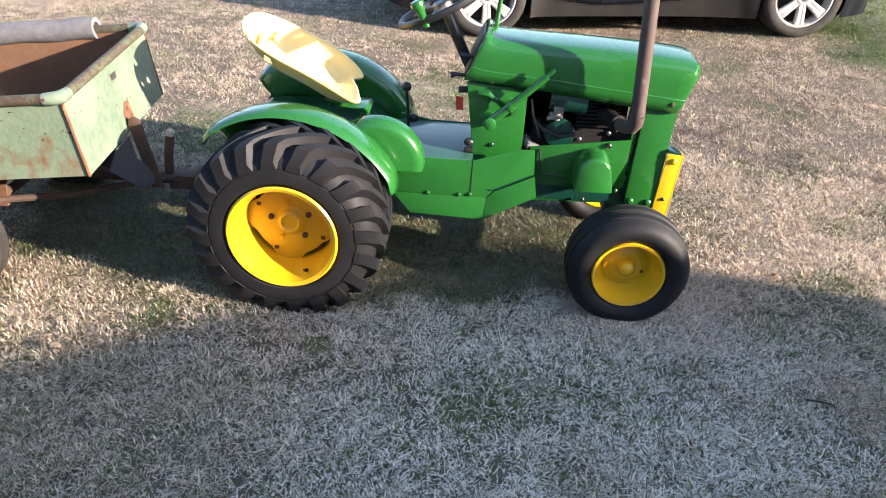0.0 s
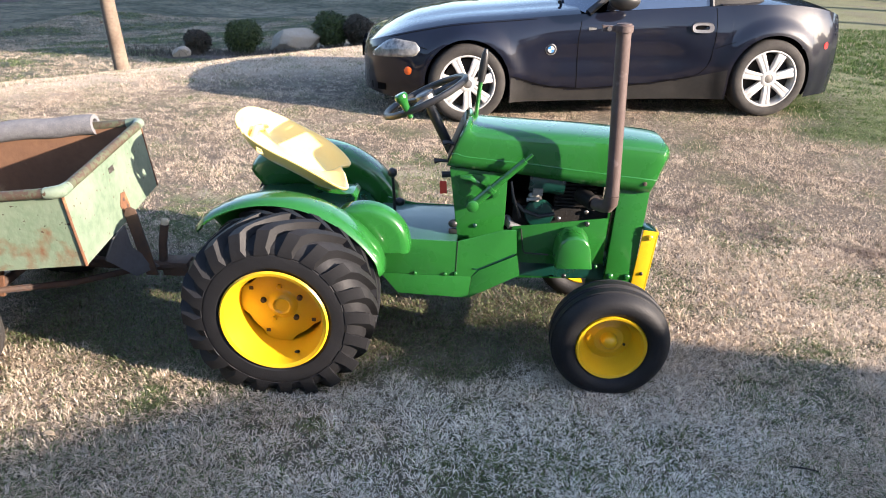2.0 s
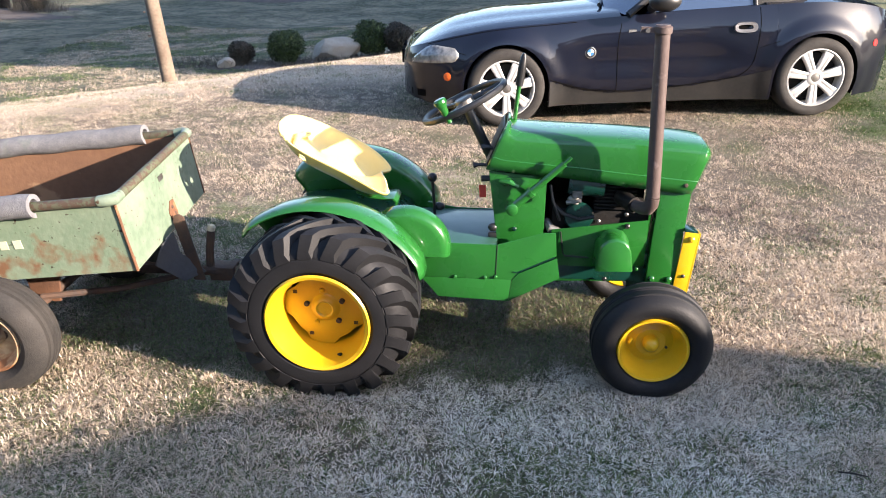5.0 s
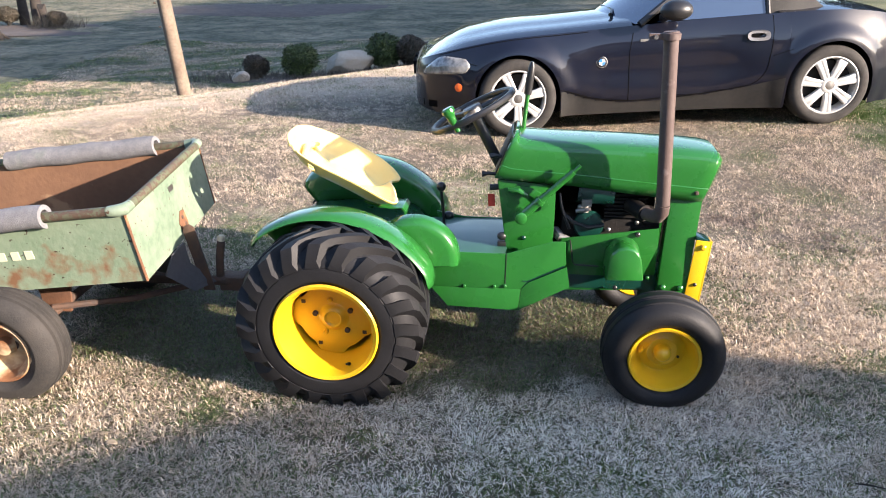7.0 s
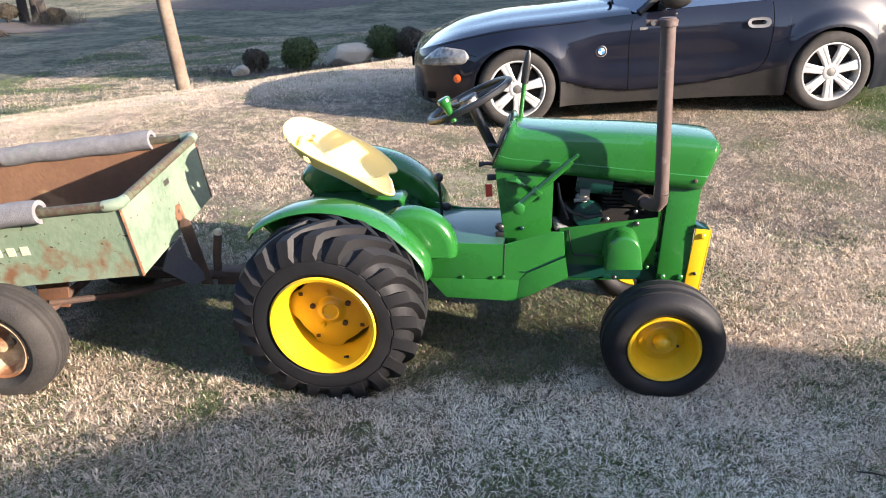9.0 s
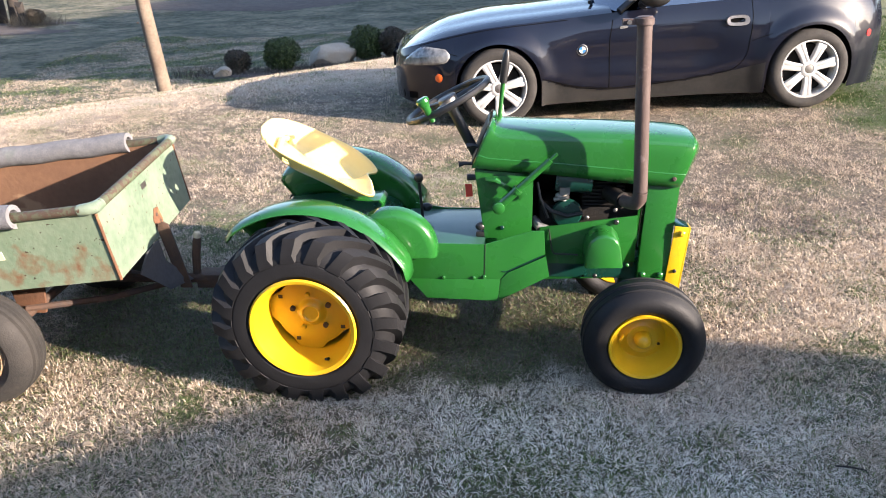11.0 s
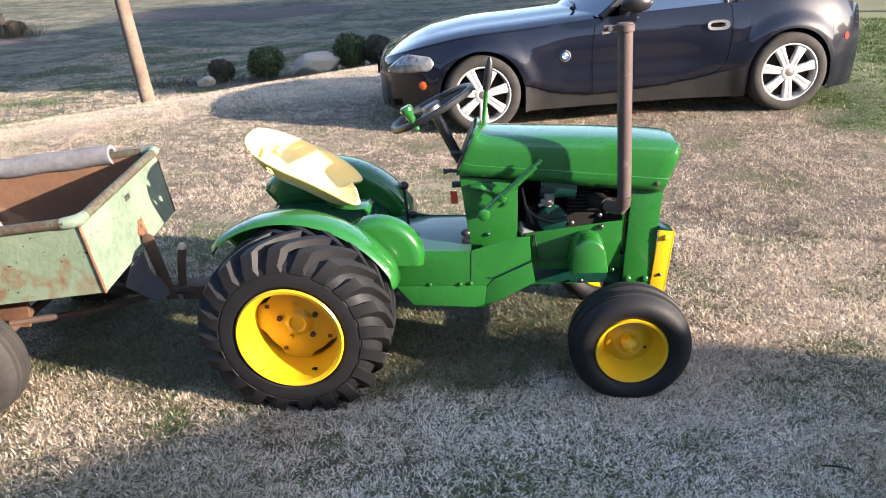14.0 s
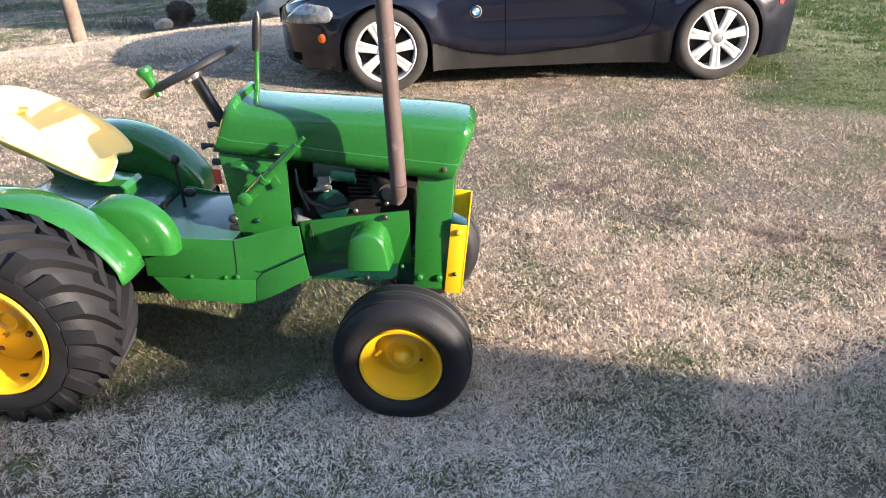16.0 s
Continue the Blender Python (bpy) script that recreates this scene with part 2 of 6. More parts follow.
    straw = blend(straw, (0.095, 0.08, 0.058), math2("MULTIPLY", sward_shade, 0.88))
    # duller, greener lawn on the near side, with a paler stretch in it
    front = ramp(math2("ADD", py, math2("MULTIPLY", ragged, 0.7)), 2.25, 1.85)
    tufts = math2("MAXIMUM", tufts, math2("MULTIPLY", front, 0.20))
    pale_stretch = math2("MULTIPLY", math2("MULTIPLY", ramp(math2("ADD", px, ragged), -0.9, -0.1), ramp(math2("ADD", px, ragged), 1.5, 0.9)), ramp(tex(3.0, 5, (1, 7, 2)), 0.15, 0.42))
    pale_stretch = math2("MULTIPLY", pale_stretch, ramp(math2("ADD", py, math2("MULTIPLY", ragged, 0.7)), 2.45, 2.05))
    pale_stretch = math2("MULTIPLY", pale_stretch, ramp(math2("ADD", py, ragged), 0.1, 1.0))
    straw = blend(straw, (0.37, 0.32, 0.25), math2("MULTIPLY", front, 0.28))
    straw = blend(straw, (0.60, 0.54, 0.445), math2("MULTIPLY", pale_stretch, 0.95))
    for cx, cy, cr in SPOTS:
        far2 = math2("ADD", math2("POWER", math2("SUBTRACT", px, cx), 2.0), math2("POWER", math2("SUBTRACT", py, cy), 2.0))
        tufts = math2("MAXIMUM", tufts, math2("MULTIPLY", ramp(math2("ADD", far2, math2("MULTIPLY", math2("SUBTRACT", tex(11, 5), 0.5), cr * cr * 5)), cr * cr * 1.3, 0.0), 0.85))
    green_amount = math2("MAXIMUM", tufts, math2("MAXIMUM", math2("MULTIPLY", beyond, far_tufts), right), True)
    if blades:
        rnd = geo.outputs["Random Per Island"]
        pale = math2("MULTIPLY", ramp(math2("ADD", rnd, math2("MULTIPLY", pale_stretch, 0.15)), 0.30, 0.80), math2("SUBTRACT", 1.0, math2("MULTIPLY", math2("MAXIMUM", brown_streak, beyond), 0.8)))
        # the painted shade under tractor and cart dulls the pale blades too
        pale = math2("MULTIPLY", pale, math2("SUBTRACT", 1.0, math2("MULTIPLY", sward_shade, 0.8)))
        straw = blend(straw, blend((0.78, 0.655, 0.51), (0.97, 0.915, 0.815), pale_stretch), pale)
        straw = blend(straw, (0.13, 0.095, 0.06), ramp(math2("FRACT", math2("MULTIPLY", rnd, 3.7), 0.0), 0.72, 0.95))
        green = blend((0.045, 0.075, 0.022), (0.22, 0.27, 0.11), rnd)
        green = blend(green, blend((0.022, 0.055, 0.008), (0.09, 0.16, 0.03), rnd), right)
        pick = math2("LESS_THAN", math2("FRACT", math2("MULTIPLY", rnd, 7.31), 0.0), math2("MULTIPLY", green_amount, 0.93))
        out = blend(straw, green, pick)
        bsdf.inputs["Roughness"].default_value = 0.6
        nt.links.new(out, bsdf.inputs["Base Color"])
        through_leaf = nt.nodes.new("ShaderNodeBsdfTranslucent")
        nt.links.new(out, through_leaf.inputs["Color"])
        both = nt.nodes.new("ShaderNodeMixShader")
        both.inputs[0].default_value = 0.35
        nt.links.new(bsdf.outputs[0], both.inputs[1])
        nt.links.new(through_leaf.outputs[0], both.inputs[2])
        nt.links.new(both.outputs[0], nt.nodes["Material Output"].inputs["Surface"])
        return m
    fine = ramp(tex(60, 6), 0.3, 0.75)
    # dark ground under thick blades, painting the shade between them; straw-coloured further out
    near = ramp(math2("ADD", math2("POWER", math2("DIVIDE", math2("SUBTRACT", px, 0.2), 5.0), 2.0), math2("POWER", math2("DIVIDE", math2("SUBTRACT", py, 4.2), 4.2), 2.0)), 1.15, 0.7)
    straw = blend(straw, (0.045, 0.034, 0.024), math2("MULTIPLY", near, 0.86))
    straw = blend(straw, (0.36, 0.30, 0.22), math2("MULTIPLY", ramp(tex(35, 8, (0, 3, 0)), 0.45, 0.7), math2("SUBTRACT", 0.6, math2("MULTIPLY", near, 0.45))))
    green = blend((0.03, 0.06, 0.014), (0.12, 0.165, 0.045), fine)
    green = blend(green, (0.40, 0.35, 0.26), math2("MULTIPLY", ramp(tex(1.4, 9, (3, 3, 0)), 0.46, 0.60), math2("SUBTRACT", 1.0, right)))
    green = blend(green, (0.05, 0.06, 0.035), math2("MULTIPLY", ramp(tex(0.9, 9, (8, 0, 0)), 0.55, 0.68), 0.8))
    out = blend(straw, green, math2("MULTIPLY", green_amount, 0.8))
    out = blend(out, (0.12, 0.085, 0.055), math2("MULTIPLY", ramp(tex(90, 5, (0, 0, 4)), 0.5, 0.75), 0.55))
    rough_lawn = blend((0.135, 0.125, 0.075), (0.020, 0.035, 0.011), far_tufts)
    rough_lawn = blend(rough_lawn, (0.27, 0.235, 0.16), math2("MULTIPLY", ramp(tex(0.22, 7, (1, 4, 0)), 0.54, 0.60), 0.6))
    rough_lawn = blend(rough_lawn, (0.020, 0.027, 0.012), math2("MULTIPLY", math2("MAXIMUM", ramp(tex(7.0, 6, (4, 2, 0)), 0.50, 0.60), ramp(tex(1.5, 8, (2, 5, 0)), 0.50, 0.58)), 0.8))
    rough_lawn = blend(rough_lawn, (0.13, 0.125, 0.085), math2("MULTIPLY", ramp(tex(3.5, 8, (2, 9, 0)), 0.45, 0.65), 0.7))
    out = blend(out, rough_lawn, math2("MULTIPLY", beyond, 0.95))
    nt.links.new(out, bsdf.inputs["Base Color"])
    bsdf.inputs["Roughness"].default_value = 0.95
    bump = nt.nodes.new("ShaderNodeBump")
    bump.inputs["Strength"].default_value, bump.inputs["Distance"].default_value = 0.9, 0.03
    nt.links.new(tex(45, 8), bump.inputs["Height"])
    nt.links.new(bump.outputs[0], bsdf.inputs["Normal"])
    return m


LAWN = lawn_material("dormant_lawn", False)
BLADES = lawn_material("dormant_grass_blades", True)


def steps(lo, hi, near0, near1, fine, grow=1.18):
    """Grid lines: even between near0 and near1, wider and wider outside."""
    out = list(np.arange(near0, near1 + 1e-6, fine))
    d = fine
    while out[-1] < hi:
        d *= grow
        out.append(out[-1] + d)
    d = fine
    while out[0] > lo:
        d *= grow
        out.insert(0, out[0] - d)
    return out


def lawn():
    xs, ys = steps(-900, 900, -6, 5, 0.14), steps(-700, 1500, 0, 13, 0.14)
    verts = [(x, y, height(x, y)) for y in ys for x in xs]
    n = len(xs)
    faces = [(j * n + i, j * n + i + 1, (j + 1) * n + i + 1, (j + 1) * n + i) for j in range(len(ys) - 1) for i in range(n - 1)]
    me = bpy.data.meshes.new("ground")
    me.from_pydata(verts, [], faces)
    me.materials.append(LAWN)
    me.shade_smooth()
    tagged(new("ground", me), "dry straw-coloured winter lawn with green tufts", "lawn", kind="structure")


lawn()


def grass(name, count, x0, x1, y0, y1, tall, wide, seed, spread=0.022, each=9, bent=False, fade=0.0):
    """Loose blades as one mesh, leaning out of small ragged tufts: bent slips of two triangles near by, single slips far off."""
    rng = np.random.default_rng(seed)
    tufts = count // each
    cx, cy = rng.uniform(x0, x1, tufts), rng.uniform(y0, y1, tufts)
    # thinner between the larger clumps, and towards the stretch's own rim
    clumps = np.sin(cx * 17 + 2.5 * np.sin(cy * 12)) * np.sin(cy * 19 + 2.2 * np.sin(cx * 11)) + 0.7 * np.sin(cx * 4.1 + 2 * np.sin(cy * 3.3)) * np.sin(cy * 4.7 + cx)
    keep = 0.78 + 0.30 * clumps
    if fade:
        rim = np.minimum(np.minimum(cx - x0, x1 - cx), np.minimum(cy - y0, y1 - cy))
        keep = keep * np.clip(rim / fade, 0, 1)
    ok = rng.random(tufts) < keep
    cx, cy, clumps = cx[ok].repeat(each), cy[ok].repeat(each), clumps[ok].repeat(each)
    n = len(cx)
    a = rng.uniform(0, 2 * np.pi, n)
    away = spread * np.sqrt(rng.random(n))
    x, y = cx + away * np.cos(a), cy + away * np.sin(a)
    # heights from a coarse table, so that the build stays quick
    gx, gy = np.linspace(x0, x1, 120), np.linspace(y0, y1, 120)
    table = np.array([[height(p, q) for p in gx] for q in gy])
    fx, fy = np.clip((x - x0) / (x1 - x0), 0, 1) * 118.99, np.clip((y - y0) / (y1 - y0), 0, 1) * 118.99
    ix, iy = fx.astype(int), fy.astype(int)
    u, v = fx - ix, fy - iy
    z = table[iy, ix] * (1 - u) * (1 - v) + table[iy, ix + 1] * u * (1 - v) + table[iy + 1, ix] * (1 - u) * v + table[iy + 1, ix + 1] * u * v
    tall = tall * (0.45 + rng.random(n) * 0.75) * (0.85 + 0.25 * clumps)
    a = a + rng.normal(0, 0.9, n)
    lean = rng.uniform(0.35, 1.9, n)
    side = np.stack([-np.sin(a), np.cos(a), np.zeros(n)], 1) * (wide * (0.6 + 0.8 * rng.random(n)))[:, None]
    out = np.stack([np.cos(a), np.sin(a), np.zeros(n)], 1)
    up = np.array([0, 0, 1.0])
    foot = np.stack([x, y, z - 0.004], 1)
    tip = foot + out * (tall * lean)[:, None] + up * (tall * (1.05 - 0.40 * lean))[:, None]
    if bent:
        mid = foot + out * (tall * lean * 0.40)[:, None] + up * (tall * (0.66 - 0.10 * lean))[:, None]
        co, shape, k = np.stack([foot, mid - side, mid + side, tip], 1), [[0, 2, 1, 1, 2, 3]], 4
    else:
        co, shape, k = np.stack([foot - side, foot + side, tip], 1), [[0, 1, 2]], 3
    loops = ((np.arange(n) * k)[:, None] + np.array(shape)).reshape(-1)
    me = bpy.data.meshes.new(name)
    me.vertices.add(k * n)
    me.vertices.foreach_set("co", co.astype(np.float32).reshape(-1))
    me.loops.add(len(loops))
    me.loops.foreach_set("vertex_index", loops.astype(np.int32))
    me.polygons.add(len(loops) // 3)
    me.polygons.foreach_set("loop_start", (np.arange(len(loops) // 3) * 3).astype(np.int32))
    me.update(calc_edges=True)
    me.materials.append(BLADES)
    return tagged(new(name, me), "matted dry grass blades, straw with some green", "grass", kind="stuff")


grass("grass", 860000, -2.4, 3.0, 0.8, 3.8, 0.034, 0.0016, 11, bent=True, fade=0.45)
grass("grass", 660000, -5.2, 4.4, 3.4, 7.0, 0.026, 0.0024, 12, 0.03, 10)
grass("grass", 300000, -6.5, 5.5, 7.0, 12.5, 0.034, 0.0045, 13, 0.05, 12)
grass("grass", 240000, -14.0, 4.0, 12.5, 30.0, 0.07, 0.009, 14, 0.09, 12)
grass("grass", 130000, 4.4, 8.5, 4.6, 12.5, 0.060, 0.0045, 16, 0.05, 12)
grass("grass", 220000, -7.0, 7.5, -3.5, 3.4, 0.040, 0.0032, 15, 0.035, 12, fade=2.2)


# ---- garden tractor ----
# local axes: x forward, y away from the driver's right, z up; the origin lies under the rear axle
RX, RZ, FX, FZ = 0.022, 0.312, 1.155, 0.167


def rear_tyre(tractor, side):
    """Wide tyre with slanted cleats; side is -1 for the tractor's right."""
    c, w = (0.352, 0.072) if side > 0 else (-0.47, 0.137)
    bm = bmesh.new()
    prof = [(0.172, w - 0.012), (0.190, w + 0.004), (0.225, w + 0.006), (0.258, w - 0.004), (0.283, w - 0.026), (0.295, w - 0.055), (0.302, 0.0)]
    prof = [(r, h) for r, h in prof] + [(r, -h) for r, h in prof[-2::-1]]
    lathe(bm, prof + [(0.160, -w + 0.03), (0.160, w - 0.03)], (RX, c, RZ), segs=72, closed_profile=True)
    tyre = part("rear_tyre", bm, TYRE, tractor, "black cleated tractor tyre")
    bm = bmesh.new()
    for r in (0.236, 0.205):
        lathe(bm, [(r - 0.003, 0), (r, 0.003), (r + 0.003, 0)], (RX, c + side * (w + 0.0045), RZ), segs=64)
    part("sidewall_ring", bm, TYRE, tyre)
    # one cleat of each hand, then copies turned about the axle
    count = 20
    for hand in (-1, 1):
        bm = bmesh.new()
        rings = []
        for s in range(8):
            u = s / 7
            h = hand * (w + 0.006 - (w + 0.015) * u)
            turn = -(0.02 + 0.50 * u ** 1.2) * 1.0
            top = (0.320 + 0.004 * u) if u > 0.18 else 0.262 + 0.058 * (u / 0.18) ** 0.6
            base = 0.290 if u > 0.18 else 0.236 + 0.045 * u / 0.18
            half = 0.082 - 0.026 * u
            rings.append([(r * math.cos(turn + k), h, r * math.sin(turn + k)) for r, k in ((base, -half * 1.25), (top, -half * 0.85), (top, half * 0.85), (base, half * 1.25))])
        skin(bm, rings, caps=True)
        first = part("cleat", bm, TYRE, tyre, smooth=True, sharp=25)
        for k in range(count):
            a = 360.0 * (k + (0.5 if hand > 0 else 0.0)) / count + 7
            ob = first if k == 0 else first.copy()
            if k:
                scene.collection.objects.link(ob)
            ob.matrix_basis = pose(RX, c, RZ, 0, -a, 0)
    # deep rim with its flat hub plate
    bm = bmesh.new()
    o = side
    lathe(bm, [(0.176, c + o * (w - 0.004)), (0.180, c + o * (w + 0.004)), (0.174, c + o * (w + 0.010)), (0.163, c + o * (w + 0.006)), (0.156, c + o * (w - 0.012)),
               (0.153, c + o * (w - 0.03)), (0.146, c + o * (w - 0.045)), (0.143, c + o * 0.0), (0.143, c - o * 0.09), (0.155, c - o * 0.13), (0.172, c - o * 0.135)], (RX, 0, RZ), segs=72)
    rim = part("rear_rim", bm, YELLOW, tractor, "yellow painted deep steel rim")
    # added dark disc, standing for the shade behind the hub plate
    bm = bmesh.new()
    lathe(bm, [(0.0, c - o * 0.05), (0.142, c - o * 0.05)], (RX, 0, RZ), segs=40)
    part("brake_drum", bm, RUST_DARK, rim)
    bm = bmesh.new()
    plate = []
    for k in range(72):
        a = 2 * math.pi * k / 72
        flat = 0.126 + 0.019 * smooth(0.5 + 0.9 * math.cos(4 * a + 0.5))
        plate.append((RX + flat * math.cos(a), RZ + flat * math.sin(a)))
    prism(bm, plate, c + o * 0.010, c + o * 0.018)
    hub = part("hub_plate", bm, YELLOW, rim, bevel=0.003, sharp=60)
    bm = bmesh.new()
    lathe(bm, [(0.0, c + o * 0.030), (0.024, c + o * 0.030), (0.030, c + o * 0.036), (0.036, c + o * 0.034), (0.043, c + o * 0.026), (0.050, c + o * 0.019), (0.055, c + o * 0.017)], (RX, 0, RZ), segs=40)
    part("hub_cup", bm, YELLOW, rim)
    for k in range(5):
        a = radians(72 * k + 25)
        p = (RX + 0.066 * math.cos(a), c + o * 0.017, RZ + 0.066 * math.sin(a))
        bm = bmesh.new()
        tube(bm, [p, (p[0], p[1] + o * 0.010, p[2]), (p[0], p[1] + o * 0.013, p[2])], [0.0095, 0.0095, 0.007], 6 if k % 2 else 14)
        part("wheel_nut", bm, YELLOW if k % 2 else RUST_DARK, rim)
    for k in range(4):
        a = radians(90 * k - 28)
        p = (RX + 0.118 * math.cos(a), c + o * 0.017, RZ + 0.118 * math.sin(a))
        bm = bmesh.new()
        box(bm, p[0] - 0.007, p[0] + 0.007, min(p[1], p[1] + o * 0.004), max(p[1], p[1] + o * 0.004), p[2] - 0.006, p[2] + 0.006)
        part("square_bolt", bm, RUST_DARK, rim)
    bm = bmesh.new()
    a = radians(-64)
    p = Vector((RX + 0.150 * math.cos(a), c + o * (w - 0.035), RZ + 0.150 * math.sin(a)))
    d = Vector((-math.cos(a) * 0.45, o * 0.7, -math.sin(a) * 0.45))
    tube(bm, [p, p + d * 0.014, p + d * 0.026], [0.006, 0.005, 0.004], 10)
    part("valve_stem", bm, TYRE, rim)


def front_wheel(tractor, side):
    c = side * 0.385
    o = side
    bm = bmesh.new()
    prof = [(0.118, 0.050), (0.128, 0.068), (0.150, 0.083), (0.172, 0.083), (0.191, 0.070), (0.200, 0.054), (0.205, 0.047), (0.201, 0.044), (0.201, 0.039), (0.207, 0.036), (0.209, 0.012), (0.204, 0.009), (0.204, 0.004), (0.209, 0.001)]
    prof = prof + [(r, -h - 0.012 * min(1, h / 0.04)) for r, h in prof[::-1][1:]] + [(0.112, -0.03), (0.112, 0.03)]
    lathe(bm, [(r, o * h) for r, h in prof], (FX, c, FZ + 0.012), segs=72, closed_profile=True)
    tyre = part("front_tyre", bm, TYRE, tractor, "black ribbed front tyre")
    bm = bmesh.new()
    lathe(bm, [(0.150, 0), (0.152, 0.0025), (0.155, 0)], (FX, c + o * 0.081, FZ + 0.012), segs=64)
    part("sidewall_ring", bm, TYRE, tyre)
    bm = bmesh.new()
    q = lambda v: c + o * v
    lathe(bm, [(0.122, q(-0.075)), (0.116, q(-0.078)), (0.108, q(-0.06)), (0.104, q(-0.02)), (0.109, q(0.03)), (0.118, q(0.052)), (0.124, q(0.064)), (0.121, q(0.071)), (0.112, q(0.068)), (0.106, q(0.055)), (0.103, q(0.040)), (0.094, q(0.030)), (0.088, q(0.004)), (0.080, q(-0.006)), (0.060, q(0.0)),
               (0.052, q(0.006)), (0.045, q(0.006)), (0.030, q(0.004)), (0.026, q(0.010))], (FX, 0, FZ + 0.012), segs=64)
    rim = part("front_rim", bm, YELLOW, tractor, "yellow painted front rim")
    bm = bmesh.new()
    lathe(bm, [(0.030, q(0.004)), (0.029, q(0.020)), (0.026, q(0.031)), (0.016, q(0.041)), (0.0, q(0.045))], (FX, 0, FZ + 0.012), segs=28)
    part("hub_cap", bm, YELLOW, rim)
    bm = bmesh.new()
    p = (FX + 0.055, q(0.008), FZ - 0.003)
    tube(bm, [p, (p[0], p[1] + o * 0.004, p[2])], 0.005, 10)
    part("grease_hole", bm, BLACK, rim)
    bm = bmesh.new()
    tube(bm, [(FX - 0.066, q(-0.002), FZ + 0.018), (FX - 0.074, q(0.022), FZ + 0.02), (FX - 0.08, q(0.034), FZ + 0.02)], [0.006, 0.0055, 0.004], 10)
    part("valve_stem", bm, YELLOW, rim)


def hood_section(x, z0, z1, half, lean):
    """Half-round hood section, bottom edge to bottom edge over the top."""
    shape = []
    h = z1 - z0
    for u, v in ((1.0, 0.0), (1.012, 0.20), (1.016, 0.275), (1.002, 0.29), (1.0, 0.45), (0.99, 0.64), (0.965, 0.78), (0.91, 0.88), (0.80, 0.945), (0.58, 0.98), (0.30, 0.995), (0.0, 1.0)):
        shape.append((half * u, v))
    pts = [(-y, v) for y, v in shape] + [(y, v) for y, v in shape[::-1][1:]]
    return [(x + lean * v * h, y, z0 + h * v) for y, v in pts]


def hood(tractor):
    bm = bmesh.new()
    rings = []
    for x, z0, z1, half, lean in ((0.552, 0.716, 0.872, 0.136, 0.40), (0.560, 0.716, 0.884, 0.138, 0.40), (0.575, 0.715, 0.880, 0.139, 0.37), (0.592, 0.714, 0.862, 0.140, 0.33), (0.62, 0.712, 0.855, 0.141, 0.30), (0.72, 0.704, 0.850, 0.143, 0.28),
                                  (0.85, 0.694, 0.846, 0.145, 0.28), (1.00, 0.676, 0.841, 0.147, 0.30), (1.15, 0.660, 0.834, 0.148, 0.32), (1.235, 0.652, 0.827, 0.148, 0.33), (1.272, 0.650, 0.820, 0.147, 0.33), (1.287, 0.650, 0.811, 0.141, 0.32)):
        rings.append(hood_section(x, z0, z1, half, lean))
    skin(bm, rings, closed=False)
    # nose: the last section drawn in to the grille
    last = bm.verts[:][-len(rings[-1]):]
    inner = [bm.verts.new((v.co.x + 0.012, v.co.y * 0.86, 0.656 + (v.co.z - 0.650) * 0.88)) for v in last]
    for i in range(len(last) - 1):
        bm.faces.new((last[i], last[i + 1], inner[i + 1], inner[i]))
    ob = part("hood", bm, GREEN, tractor, "glossy green sheet-metal hood", sharp=28)
    m = ob.modifiers.new("thickness", "SOLIDIFY")
    m.thickness, m.offset = 0.004, -1
    bm = bmesh.new()
    prism(bm, [(-0.11, 0.66), (0.11, 0.66), (0.115, 0.74), (0.10, 0.79), (0.05, 0.806), (-0.05, 0.806), (-0.10, 0.79), (-0.115, 0.74)], 1.292, 1.30, "x")
    part("grille", bm, BLACK, tractor)
    for s in (-1, 1):
        bolt(tractor, (1.262, s * 0.148, 0.682), 0.008, (0, s, 0), RUST_DARK, "hood_screw")
    return ob


def fender(tractor, side):
    """Round fender: a rolled band over the tyre, and its inner plate."""
    o = side
    prof = [(0.405, 0.418), (0.411, 0.424), (0.417, 0.420), (0.425, 0.404), (0.428, 0.38), (0.428, 0.34), (0.424, 0.30), (0.412, 0.276), (0.39, 0.268), (0.20, 0.262)]
    bm = bmesh.new()
    segs = 44
    rings = []
    for k in range(segs + 1):
        a = radians(25 + (130 - 25) * k / segs)
        end = min(k, segs - k)
        drop = 0.012 * (1 - smooth(end / 3.0))
        rings.append([((-0.018 if o < 0 else -0.034) + (r - drop) * math.cos(a), o * h, 0.229 + (r - drop) * math.sin(a)) for r, h in prof])
    skin(bm, rings, closed=False)
    ob = part("fender", bm, GREEN, tractor, "glossy green round fender", sharp=50)
    m = ob.modifiers.new("thickness", "SOLIDIFY")
    m.thickness, m.offset = 0.004, -1
    if o > 0:
        return
    # rounded guard ahead of the near fender
    bm = bmesh.new()
    rings = []
    for h, k in ((0.19, 1.0), (0.222, 1.0), (0.240, 0.97), (0.252, 0.89), (0.256, 0.78)):
        ring = []
        for i in range(19):
            a = radians(-8 + 150 * i / 18)
            ring.append((0.268 + 0.165 * k * math.cos(a), o * h, 0.432 + 0.158 * k * math.sin(a)))
        ring.append((0.10, o * h, 0.40))
        rings.append(ring)
    skin(bm, rings, caps=True)
    part("guard", bm, GREEN, tractor, sharp=60)


